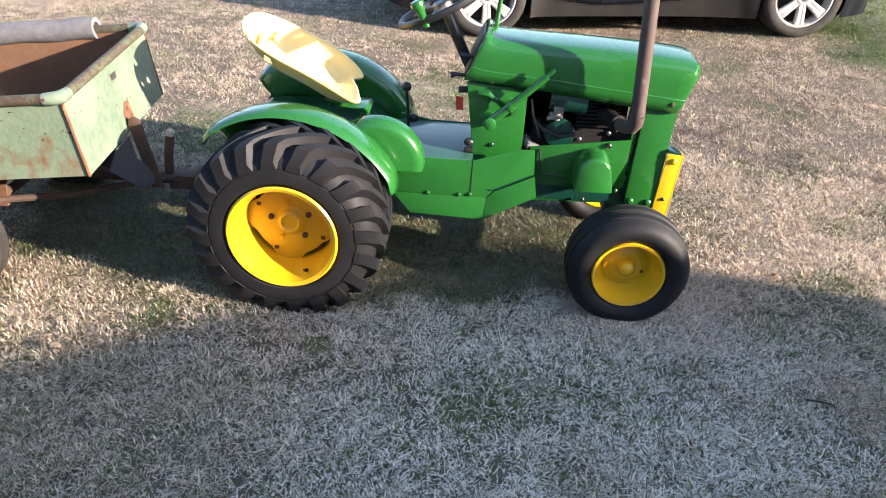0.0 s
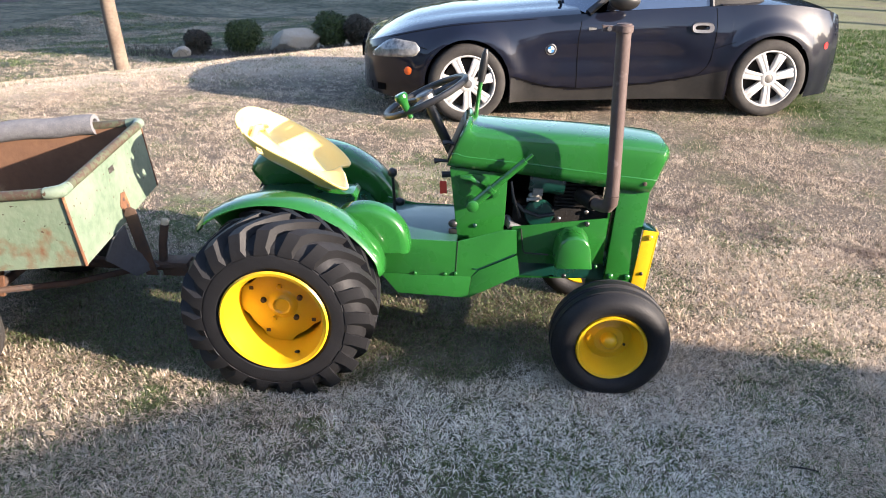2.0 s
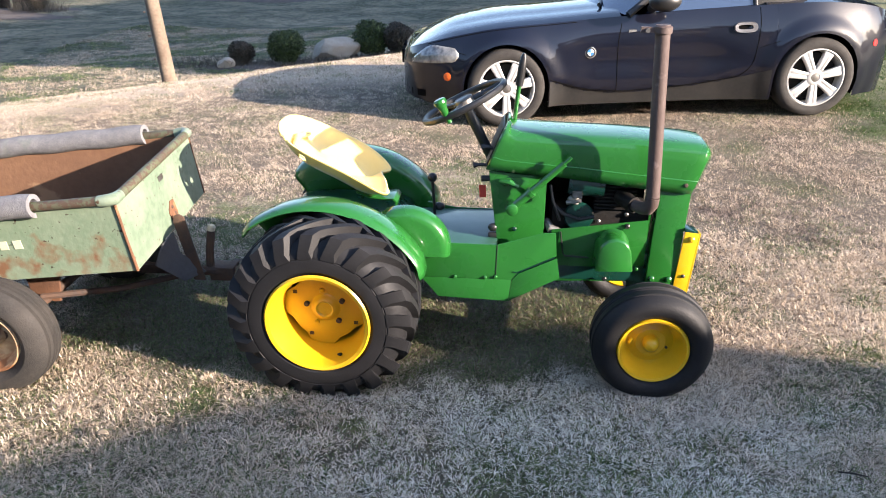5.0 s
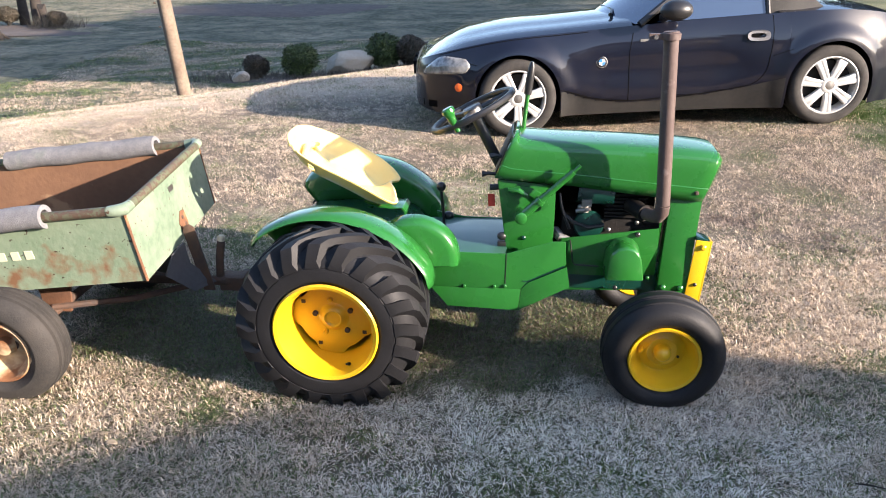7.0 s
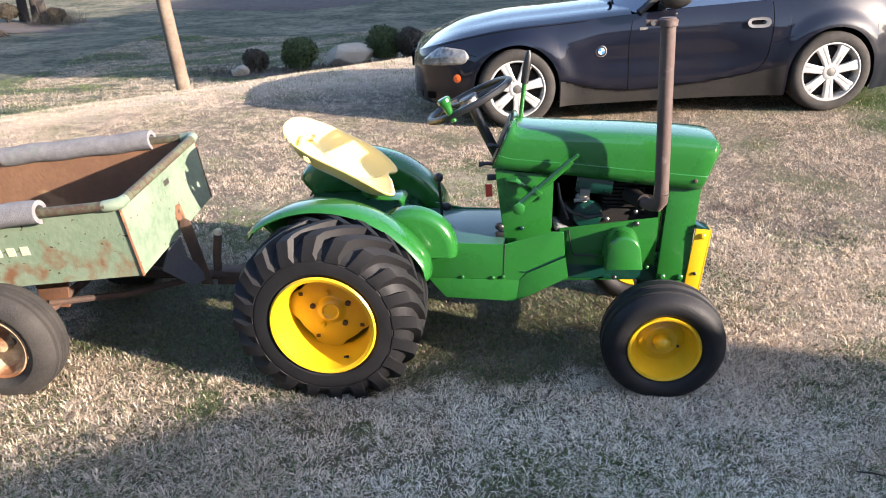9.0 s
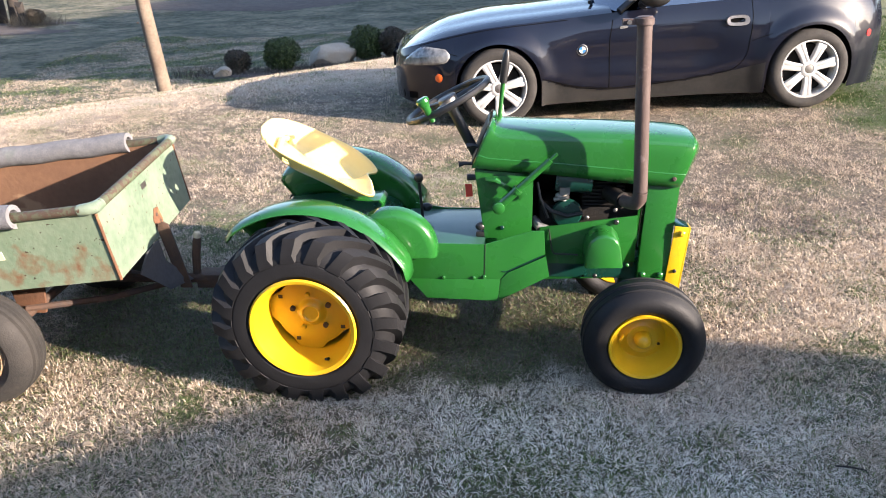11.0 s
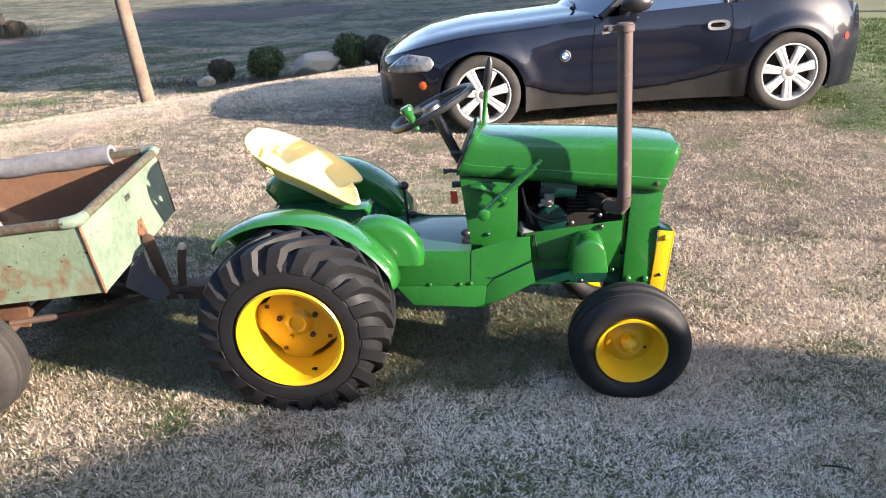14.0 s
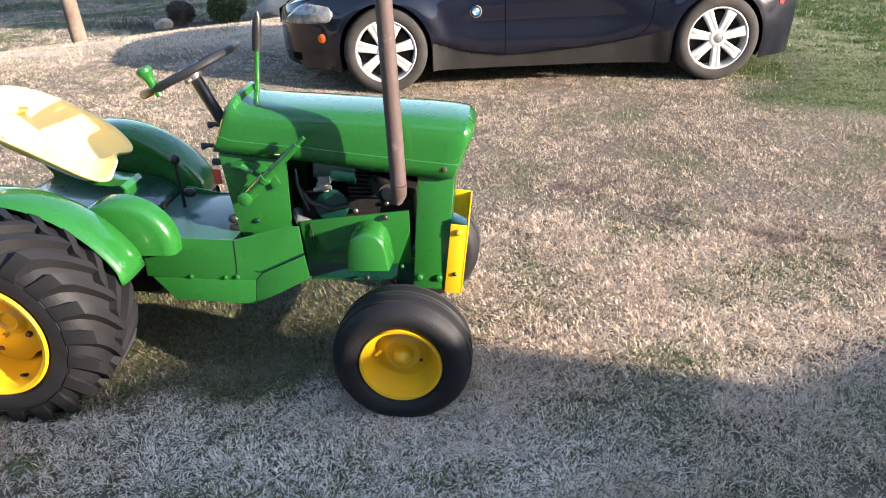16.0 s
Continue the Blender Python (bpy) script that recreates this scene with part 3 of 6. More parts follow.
def seat(tractor):
    """Pressed steel pan seat, tipped so that its back stands high."""
    bm = bmesh.new()
    rings = []
    section = ((1.03, -0.002), (1.035, 0.004), (1.02, 0.004), (0.985, -0.006), (0.92, -0.020), (0.83, -0.036), (0.70, -0.050), (0.45, -0.060), (0.05, -0.062))
    n = 96
    fine = []
    for (k0, d0), (k1, d1) in zip(section, section[1:]):
        m = max(1, round((k0 - k1) * 26))
        fine += [(k0 + (k1 - k0) * j / m, d0 + (d1 - d0) * j / m) for j in range(m)]
    for k, depth in fine + [section[-1]]:
        ring = []
        for i in range(n):
            a = 2 * math.pi * i / n
            cx, cy = math.cos(a), math.sin(a)
            e = 0.78
            u = 0.234 * math.copysign(abs(cx) ** e, cx)
            v = 0.19 * math.copysign(abs(cy) ** (e - 0.20 * max(0.0, cx)), cy) * (1.0 - 0.10 * min(cx, 0.0))
            lift = 0.028 * max(0.0, -cx) ** 2 - 0.025 * max(0.0, cx) ** 2 + 0.014 * abs(cy) ** 3
            notch = 0.062 * max(0.0, cx) * math.exp(-((cy - 0.22) / 0.26) ** 2)
            ring.append((k * (u - notch), k * v, depth + lift * k))
        rings.append(ring)
    skin(bm, rings)
    bm.faces.new([v for v in bm.verts[:][-n:]])
    # three drain holes
    holes = ((-0.187, -0.152), (-0.122, -0.097), (-0.099, -0.162))
    bmesh.ops.delete(bm, geom=[f for f in bm.faces if any(math.hypot(f.calc_center_median().x - x, f.calc_center_median().y - y) < 0.0150 for x, y in holes) and len(f.verts) < 9], context="FACES")
    place = pose(-0.018, -0.012, 0.720, 0, 25.5, 0)
    bmesh.ops.transform(bm, matrix=place, verts=bm.verts[:])
    pan = part("seat", bm, SEAT_YELLOW, tractor, "glossy yellow steel pan seat", sharp=60)
    m = pan.modifiers.new("thickness", "SOLIDIFY")
    m.thickness, m.offset = 0.004, 1
    # raised lip in the back of the pan
    bm = bmesh.new()
    tube(bm, [place @ Vector(p) for p in ((-0.150, -0.10, -0.012), (-0.168, 0.0, -0.004), (-0.150, 0.10, -0.012))], [0.010, 0.013, 0.010], 10)
    part("seat_rib", bm, SEAT_YELLOW, pan)
    bm = bmesh.new()
    path = [Vector((x, 0, z)) for x, z in ((0.05, 0.588), (0.11, 0.572), (0.165, 0.563), (0.198, 0.566), (0.212, 0.550), (0.206, 0.522), (0.185, 0.49), (0.14, 0.472), (0.10, 0.465))]
    rings = []
    for p in path:
        q = p + (Vector((0.10, 0, 0.54)) - p).normalized() * 0.008
        rings.append([(p.x, -0.06, p.z), (p.x, 0.06, p.z), (q.x, 0.06, q.z), (q.x, -0.06, q.z)])
    skin(bm, rings, caps=True)
    part("seat_spring", bm, GREEN, tractor, "green flat seat spring", bevel=0.002)


def steering(tractor):
    c = Vector((0.462, 0.0, 0.932))
    tilt = pose(c.x, c.y, c.z, 0, -26.5, 0)
    bm = bmesh.new()
    rings = []
    for k in range(48):
        a = 2 * math.pi * k / 48
        rings.append([tilt @ Vector(((0.160 + 0.0125 * math.cos(b)) * math.cos(a), (0.160 + 0.0125 * math.cos(b)) * math.sin(a), 0.0125 * math.sin(b))) for b in [2 * math.pi * j / 10 for j in range(10)]])
    skin(bm, rings, loop=True)
    wheel = part("steering_wheel", bm, BLACK, tractor, "black rubber-rimmed steering wheel")
    for a in (15, 135, 255):
        bm = bmesh.new()
        r = radians(a)
        tube(bm, [tilt @ Vector((0.02 * math.cos(r), 0.02 * math.sin(r), -0.006)), tilt @ Vector((0.155 * math.cos(r), 0.155 * math.sin(r), -0.002))], [0.012, 0.008], 8)
        part("spoke", bm, BLACK, wheel)
    bm = bmesh.new()
    rings = [[tilt @ Vector((r * math.cos(2 * math.pi * i / 24), r * math.sin(2 * math.pi * i / 24), h)) for i in range(24)] for r, h in ((0.030, -0.03), (0.036, -0.01), (0.036, 0.012), (0.030, 0.017), (0.028, 0.014))]
    skin(bm, rings, caps=True)
    part("hub", bm, STEEL, wheel)
    bm = bmesh.new()
    rings = [[tilt @ Vector((-0.055 + r * math.cos(2 * math.pi * i / 18), -0.150 + r * math.sin(2 * math.pi * i / 18), h)) for i in range(18)] for r, h in ((0.010, -0.022), (0.011, 0.006), (0.013, 0.010), (0.015, 0.030), (0.020, 0.048), (0.024, 0.053), (0.024, 0.063), (0.019, 0.069), (0.008, 0.071))]
    skin(bm, rings, caps=True)
    part("spinner_knob", bm, GREEN, wheel, "small green spinner knob")
    bm = bmesh.new()
    tube(bm, [tilt @ Vector((0, 0, -0.02)), Vector((0.505, 0, 0.845)), Vector((0.60, 0, 0.66))], [0.020, 0.019, 0.019], 16)
    part("steering_column", bm, BLACK, tractor)
    bm = bmesh.new()
    tube(bm, [tilt @ Vector((0.0, -0.015, -0.022)), tilt @ Vector((-0.01, -0.045, -0.026))], 0.008, 8)
    part("column_clamp", bm, STEEL, tractor)


def engine(tractor):
    bm = bmesh.new()
    box(bm, 0.80, 1.16, -0.085, 0.10, 0.40, 0.56)
    part("engine_block", bm, SOOT, tractor, "sooty dark engine block", bevel=0.012)
    # added plate behind the open bay, so that it stays dark
    bm = bmesh.new()
    prism(bm, [(0.77, 0.40), (1.17, 0.40), (1.17, 0.655), (0.77, 0.70)], 0.118, 0.124)
    part("fan_shroud", bm, SOOT, tractor, "dark plate added to keep the engine bay dark")
    for k in range(7):
        bm = bmesh.new()
        z = 0.565 + 0.014 * k
        prism(bm, [(0.955, -0.098), (1.105, -0.098), (1.105, 0.08), (0.955, 0.08)], z, z + 0.006, "z")
        part("cooling_fin", bm, SOOT, tractor)
    bm = bmesh.new()
    box(bm, 0.965, 1.095, -0.085, 0.07, 0.56, 0.665)
    part("cylinder", bm, SOOT, tractor, bevel=0.006)
    bm = bmesh.new()
    tube(bm, [(0.90, -0.06, 0.665), (0.985, -0.06, 0.645)], [0.042, 0.042], 20)
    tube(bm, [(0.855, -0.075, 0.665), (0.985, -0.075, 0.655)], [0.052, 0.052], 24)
    part("air_cleaner", bm, GREEN_SHADED, tractor, "green air cleaner canister, darkened for shade", sharp=45)
    bm = bmesh.new()
    ball(bm, (0.868, -0.10, 0.60), 0.014, (1, 0.8, 1.1))
    tube(bm, [(0.885, -0.10, 0.585), (0.885, -0.10, 0.64)], [0.014, 0.012], 12)
    tube(bm, [(0.85, -0.11, 0.59), (0.905, -0.112, 0.60)], [0.008, 0.008], 10)
    box(bm, 0.87, 0.905, -0.13, -0.10, 0.615, 0.64)
    part("carburettor", bm, ALU, tractor, "dull aluminium carburettor")
    bm = bmesh.new()
    tube(bm, [(0.80, -0.10, 0.585), (0.84, -0.118, 0.55), (0.90, -0.12, 0.53), (0.955, -0.115, 0.54)], 0.008, 8)
    tube(bm, [(0.79, -0.09, 0.65), (0.80, -0.11, 0.60), (0.83, -0.115, 0.52)], 0.006, 8)
    part("fuel_hose", bm, BLACK, tractor)
    bm = bmesh.new()
    lathe(bm, [(0.0, -0.088), (0.052, -0.088), (0.056, -0.102), (0.050, -0.110), (0.018, -0.112), (0.0, -0.112)], (0.90, 0, 0.535), segs=28)
    part("crankcase_cover", bm, GREEN_SHADED, tractor)
    for x, z in ((0.975, 0.515), (1.00, 0.485), (1.055, 0.60), (1.075, 0.545)):
        bolt(tractor, (x, -0.092, z), 0.008, (0, -1, 0), STEEL, "engine_bolt")
    bm = bmesh.new()
    tube(bm, [(0.78, -0.08, 0.50), (0.80, -0.118, 0.487), (0.835, -0.12, 0.478)], [0.020, 0.018, 0.012], 10)
    part("starter_end", bm, ALU, tractor)
    # exhaust: manifold, elbow and tall stack
    bm = bmesh.new()
    tube(bm, [(1.05, -0.09, 0.615), (1.078, -0.15, 0.607), (1.088, -0.165, 0.607)], [0.032, 0.028, 0.03], 16)
    part("exhaust_flange", bm, SOOT, tractor)
    bm = bmesh.new()
    arc = [(1.085, -0.155, 0.607), (1.110, -0.195, 0.609), (1.125, -0.222, 0.618), (1.133, -0.234, 0.636), (1.134, -0.237, 0.665)]
    tube(bm, [arc[0], arc[1], arc[2], arc[3], arc[4]], [0.022, 0.023, 0.0245, 0.0245, 0.0245], 20)
    part("exhaust_elbow", bm, PIPE, tractor)
    bm = bmesh.new()
    tube(bm, [arc[4], (1.127, -0.237, 0.80), (1.116, -0.237, 1.0), (1.104, -0.237, 1.238)], [0.0235] * 4, 22)
    stack = part("exhaust_pipe", bm, PIPE, tractor, "tall rusty brown exhaust pipe")
    bm = bmesh.new()
    lathe(bm, [(0.0235, 1.212), (0.030, 1.213), (0.030, 1.232), (0.0235, 1.236)], (1.104, -0.237, 0), axis="z", segs=24)
    box(bm, 1.036, 1.082, -0.247, -0.227, 1.213, 1.231)
    part("rain_cap_clamp", bm, PIPE, stack, sharp=40)
    bm = bmesh.new()
    tube(bm, [(1.055, -0.262, 1.222), (1.055, -0.212, 1.222)], 0.007, 8)
    part("clamp_bolt", bm, STEEL, stack)


def bodywork(tractor):
    for s in (-1, 1):
        def sheet(name, outline, y, t=0.006, lean=0.0, label="", material=GREEN, bevel=0.002):
            bm = bmesh.new()
            prism(bm, outline, s * y, s * (y - t))
            for p in bm.verts:
                p.co.y -= s * lean * max(0.0, 0.50 - p.co.z)
            return part(name, bm, material, tractor, label, bevel=bevel, sharp=60)
        sheet("dash_side_panel", [(0.563, 0.708), (0.604, 0.40), (0.772, 0.43), (0.775, 0.690)], 0.124)
        sheet("foot_side_panel", [(0.30, 0.306), (0.30, 0.47), (0.42, 0.448), (0.603, 0.446), (0.775, 0.500), (0.815, 0.500), (0.822, 0.409), (0.684, 0.338), (0.66, 0.305)], 0.196)
        sheet("front_frame_panel", [(0.800, 0.490), (1.150, 0.540), (1.156, 0.284), (0.820, 0.270)], 0.136, lean=0.10)
        # lower flange below the side panel's crease
        bm = bmesh.new()
        rings = [[(0.318, s * 0.197, 0.306), (0.384, s * 0.200, 0.227), (0.384, s * 0.194, 0.226), (0.316, s * 0.190, 0.304)], [(0.66, s * 0.197, 0.306), (0.65, s * 0.200, 0.218), (0.65, s * 0.194, 0.217), (0.66, s * 0.190, 0.304)]]
        skin(bm, rings, caps=True)
        part("lower_flange", bm, GREEN, tractor, bevel=0.002)
        # slanted step plate
        bm = bmesh.new()
        top = [(0.651, s * 0.200, 0.218), (0.838, s * 0.204, 0.324), (0.824, s * 0.201, 0.404), (0.686, s * 0.200, 0.335), (0.661, s * 0.198, 0.306)]
        bot = [(x, y - s * 0.008, z) for x, y, z in top]
        skin(bm, [top, bot], caps=True)
        part("step_plate", bm, GREEN, tractor, "green slanted step plate", bevel=0.002)
        bm = bmesh.new()
        tube(bm, [(0.604, s * 0.1965, 0.446), (0.601, s * 0.1965, 0.325)], 0.0014, 6)
        part("panel_seam", bm, BLACK, tractor)
        bm = bmesh.new()
        tube(bm, [(0.664, s * 0.1975, 0.340), (0.682, s * 0.1975, 0.338), (0.815, s * 0.1975, 0.405)], 0.0022, 8)
        part("panel_seam", bm, GREEN_SHADED, tractor)
        for x, z in ((0.448, 0.312), (0.561, 0.313), (0.60, 0.317)):
            bolt(tractor, (x, s * 0.197, z), 0.0075, (0, s, 0))
        bolt(tractor, (0.366, s * 0.197, 0.43), 0.008, (0, s, 0), RUST_DARK)
        bolt(tractor, (0.664, s * 0.125, 0.485), 0.008, (0, s, 0), GREEN_SHADED)
        bolt(tractor, (1.075, s * 0.137, 0.515), 0.010, (0, s, 0), BLACK, "hole_plug")
        bolt(tractor, (1.01, s * 0.137, 0.30), 0.009, (0, s, 0), BLACK, "hole_plug")
        bolt(tractor, (1.125, s * 0.137, 0.345), 0.007, (0, s, 0))
        # slanted grille column
        bm = bmesh.new()
        skin(bm, [[(1.178, s * 0.130, 0.655), (1.290, s * 0.130, 0.648), (1.290, s * 0.05, 0.648), (1.178, s * 0.05, 0.655)],
                  [(1.160, s * 0.146, 0.272), (1.268, s * 0.146, 0.268), (1.268, s * 0.05, 0.268), (1.160, s * 0.05, 0.272)]], caps=True)
        part("grille_column", bm, GREEN, tractor, bevel=0.006, sharp=50)
        for x in (1.182, 1.245):
            bolt(tractor, (x, s * 0.145, 0.312), 0.0115, (0, s, 0))
    # rounded belt cover on the driver's right
    bm = bmesh.new()
    outline = [(0.962, 0.370), (0.966, 0.445), (0.978, 0.475), (1.0, 0.493), (1.033, 0.500), (1.060, 0.491), (1.079, 0.470), (1.088, 0.44), (1.098, 0.374)]
    rings = []
    for y, k, d in ((-0.136, 1.04, 0), (-0.214, 1.0, 0), (-0.226, 0.955, 0.004), (-0.229, 0.90, 0.006)):
        rings.append([(1.035 + (x - 1.035) * k, y, 0.370 + (z - 0.370) * (k if z > 0.38 else 1)) for x, z in outline])
    skin(bm, rings, caps=True)
    part("belt_cover", bm, GREEN, tractor, "rounded green belt cover", sharp=50)
    bm = bmesh.new()
    tube(bm, [(0.835, -0.138, 0.485), (0.848, -0.138, 0.400), (0.856, -0.138, 0.388), (0.945, -0.138, 0.384)], 0.003, 8)
    part("panel_seam", bm, BLACK, tractor)
    # dash, foot deck, seat deck, gearbox, axles
    bm = bmesh.new()
    prism(bm, [(0.548, 0.72), (0.608, 0.866), (0.628, 0.864), (0.62, 0.72)], -0.105, 0.105)
    part("instrument_panel", bm, BLACK, tractor, bevel=0.01)
    bm = bmesh.new()
    prism(bm, [(0.566, 0.71), (0.602, 0.44), (0.62, 0.44), (0.59, 0.71)], -0.118, 0.118)
    part("dash_back_panel", bm, GREEN, tractor, bevel=0.003)
    bm = bmesh.new()
    box(bm, 0.28, 0.602, -0.19, 0.19, 0.425, 0.444)
    part("foot_deck", bm, DECK, tractor, "smooth green foot deck", bevel=0.004)
    # the seat's shade is put into this deck's darker green
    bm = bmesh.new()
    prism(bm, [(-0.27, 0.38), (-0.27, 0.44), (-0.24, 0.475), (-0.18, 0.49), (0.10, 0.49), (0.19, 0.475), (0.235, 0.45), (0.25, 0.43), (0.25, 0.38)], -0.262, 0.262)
    part("seat_deck", bm, GREEN_SHADED, tractor, "green deck under the seat, darkened for shade", bevel=0.02, sharp=20)
    bm = bmesh.new()
    box(bm, -0.12, 0.30, -0.13, 0.13, 0.20, 0.40)
    part("gearbox", bm, SOOT, tractor, bevel=0.03)
    bm = bmesh.new()
    tube(bm, [(RX, -0.47, RZ), (RX, 0.47, RZ)], 0.035, 16)
    part("rear_axle", bm, SOOT, tractor)
    # front axle and frame carry their shade in the same darkened green
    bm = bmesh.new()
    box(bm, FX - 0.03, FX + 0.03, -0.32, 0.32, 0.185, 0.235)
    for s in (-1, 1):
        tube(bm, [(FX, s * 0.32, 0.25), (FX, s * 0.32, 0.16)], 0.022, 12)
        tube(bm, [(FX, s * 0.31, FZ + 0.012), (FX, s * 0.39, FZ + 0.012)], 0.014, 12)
    part("front_axle", bm, GREEN_SHADED, tractor, bevel=0.004)
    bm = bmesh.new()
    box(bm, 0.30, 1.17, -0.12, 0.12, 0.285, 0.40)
    part("frame_channel", bm, GREEN_SHADED, tractor, bevel=0.004)
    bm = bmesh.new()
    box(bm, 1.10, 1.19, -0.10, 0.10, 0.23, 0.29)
    part("axle_pivot", bm, GREEN_SHADED, tractor)
    # yellow front bracket
    for s in (-1, 1):
        bm = bmesh.new()
        prism(bm, [(1.282, 0.505), (1.333, 0.500), (1.313, 0.258), (1.262, 0.262)], s * 0.150, s * 0.142)
        skin(bm, [[(1.333, s * 0.150, 0.500), (1.339, s * 0.150, 0.500), (1.339, s * 0.10, 0.500), (1.333, s * 0.10, 0.500)], [(1.313, s * 0.150, 0.258), (1.319, s * 0.150, 0.258), (1.319, s * 0.10, 0.258), (1.313, s * 0.10, 0.258)]], caps=True)
        br = part("front_bracket", bm, YELLOW, tractor, "yellow steel front bracket", bevel=0.002)
        bolt(br, (1.308, s * 0.151, 0.478), 0.011, (0, s, 0), YELLOW)
        bolt(br, (1.295, s * 0.1505, 0.330), 0.007, (0, s, 0), BLACK, "bolt_hole")
    # the yellow bracket's shaded inner face, its shade painted as dark green
    bm = bmesh.new()
    prism(bm, [(1.281, 0.516), (1.287, 0.517), (1.331, 0.502), (1.329, 0.496), (1.282, 0.500)], -0.148, -0.085)
    part("front_bracket_top", bm, GREEN_SHADED, tractor, bevel=0.002)
    # levers
    bm = bmesh.new()
    tube(bm, [(0.640, -0.166, 0.570), (0.70, -0.172, 0.630), (0.716, -0.174, 0.646)], [0.0165, 0.0165, 0.0165], 16)
    tube(bm, [(0.712, -0.1735, 0.642), (0.722, -0.1745, 0.652)], 0.020, 16)
    tube(bm, [(0.718, -0.174, 0.648), (0.76, -0.178, 0.690), (0.83, -0.184, 0.760)], [0.0140, 0.0132, 0.0120], 14)
    tube(bm, [(0.826, -0.184, 0.757), (0.852, -0.186, 0.783)], 0.006, 10)
    lever = part("lift_lever", bm, GREEN, tractor, "green hand lever on the dash side", sharp=45)
    bm = bmesh.new()
    tube(bm, [(0.652, -0.124, 0.582), (0.652, -0.190, 0.582), (0.652, -0.194, 0.582)], [0.022, 0.022, 0.016], 18)
    part("lever_pivot", bm, GREEN, lever)
    bm = bmesh.new()
    arc = [(0.652 + r * math.cos(radians(a)), 0.582 + r * math.sin(radians(a))) for r, seq in ((0.105, range(18, 126, 9)), (0.075, range(117, 8, -9))) for a in seq]
    prism(bm, arc, -0.134, -0.128)
    part("lever_quadrant", bm, GREEN, lever, bevel=0.001)
    bm = bmesh.new()
    tube(bm, [(0.605, -0.130, 0.672), (0.64, -0.142, 0.672), (0.672, -0.142, 0.655)], [0.010, 0.012, 0.008], 10)
    part("quadrant_catch", bm, GREEN, lever)
    bm = bmesh.new()
    tube(bm, [(0.645, 0.05, 0.80), (0.655, 0.05, 0.92), (0.664, 0.05, 1.01)], 0.0085, 12)
    tall = part("hand_brake_lever", bm, GREEN, tractor, "tall green lever with a dark grip")
    bm = bmesh.new()
    tube(bm, [(0.661, 0.05, 0.985), (0.668, 0.05, 1.04), (0.674, 0.05, 1.085), (0.675, 0.05, 1.102)], [0.014, 0.0155, 0.013, 0.006], 12)
    part("grip", bm, BLACK, tall)
    bm = bmesh.new()
    tube(bm, [(0.345, 0.06, 0.43), (0.343, 0.06, 0.50), (0.335, 0.06, 0.605)], 0.006, 10)
    shift = part("gear_lever", bm, BLACK, tractor, "thin gear lever with a black ball")
    bm = bmesh.new()
    ball(bm, (0.335, 0.06, 0.617), 0.019)
    part("knob", bm, BLACK, shift)
    bm = bmesh.new()
    ball(bm, (0.36, 0.08, 0.49), 0.017, (1.4, 1, 1))
    part("range_knob", bm, BLACK, shift)
    for x0, z0, x1, z1 in ((0.60, 0.775, 0.535, 0.790), (0.60, 0.715, 0.505, 0.722)):
        bm = bmesh.new()
        tube(bm, [(x0, -0.085, z0), (x1 + 0.02, -0.095, z1), (x1, -0.095, z1 - 0.004)], [0.006, 0.007, 0.012], 8)
        part("choke_rod", bm, BLACK, tractor)
    bm = bmesh.new()
    tube(bm, [(0.57, -0.10, 0.672), (0.535, -0.10, 0.670)], [0.011, 0.012], 10)
    key = part("ignition_key", bm, BLACK, tractor)
    bm = bmesh.new()
    prism(bm, [(0.527, 0.645), (0.552, 0.645), (0.555, 0.598), (0.530, 0.596)], -0.102, -0.099)
    part("key_tag", bm, mat("red_tag", (0.55, 0.05, 0.03), 0.5), key, "small red plastic key tag")
    bm = bmesh.new()
    ball(bm, (0.583, -0.115, 0.485), 0.016, (1.2, 1, 1))
    box(bm, 0.566, 0.60, -0.125, -0.095, 0.446, 0.466)
    part("foot_pedal", bm, BLACK, tractor, bevel=0.006)
    bm = bmesh.new()
    box(bm, -0.50, -0.10, -0.03, 0.03, 0.225, 0.245)
    part("drawbar", bm, RUST_DARK, tractor, bevel=0.003)


tractor = thing("garden_tractor", (-0.495, 2.69, 0.0), "green garden tractor with yellow wheels and yellow seat on dry lawn", "tractor", turn=-2.0)
for s in (-1, 1):
    rear_tyre(tractor, s)
    front_wheel(tractor, s)
    fender(tractor, s)
hood(tractor)
seat(tractor)
steering(tractor)
engine(tractor)
bodywork(tractor)


# ---- dump cart behind the tractor ----
# body axes: x forward from the front panel, y across, z up from the floor; the body leans and noses up a little
CART = pose(-1.16, 2.567, 0.447, 4.8, -6.2, 0)
CW, CH, CL = 0.338, 0.272, 1.16


def cart_part(name, bm, material, parent, label="", bevel=0.0, sharp=40.0, smooth=True):
    bmesh.ops.transform(bm, matrix=CART, verts=bm.verts[:])
    return part(name, bm, material, parent, label, smooth, bevel, sharp)


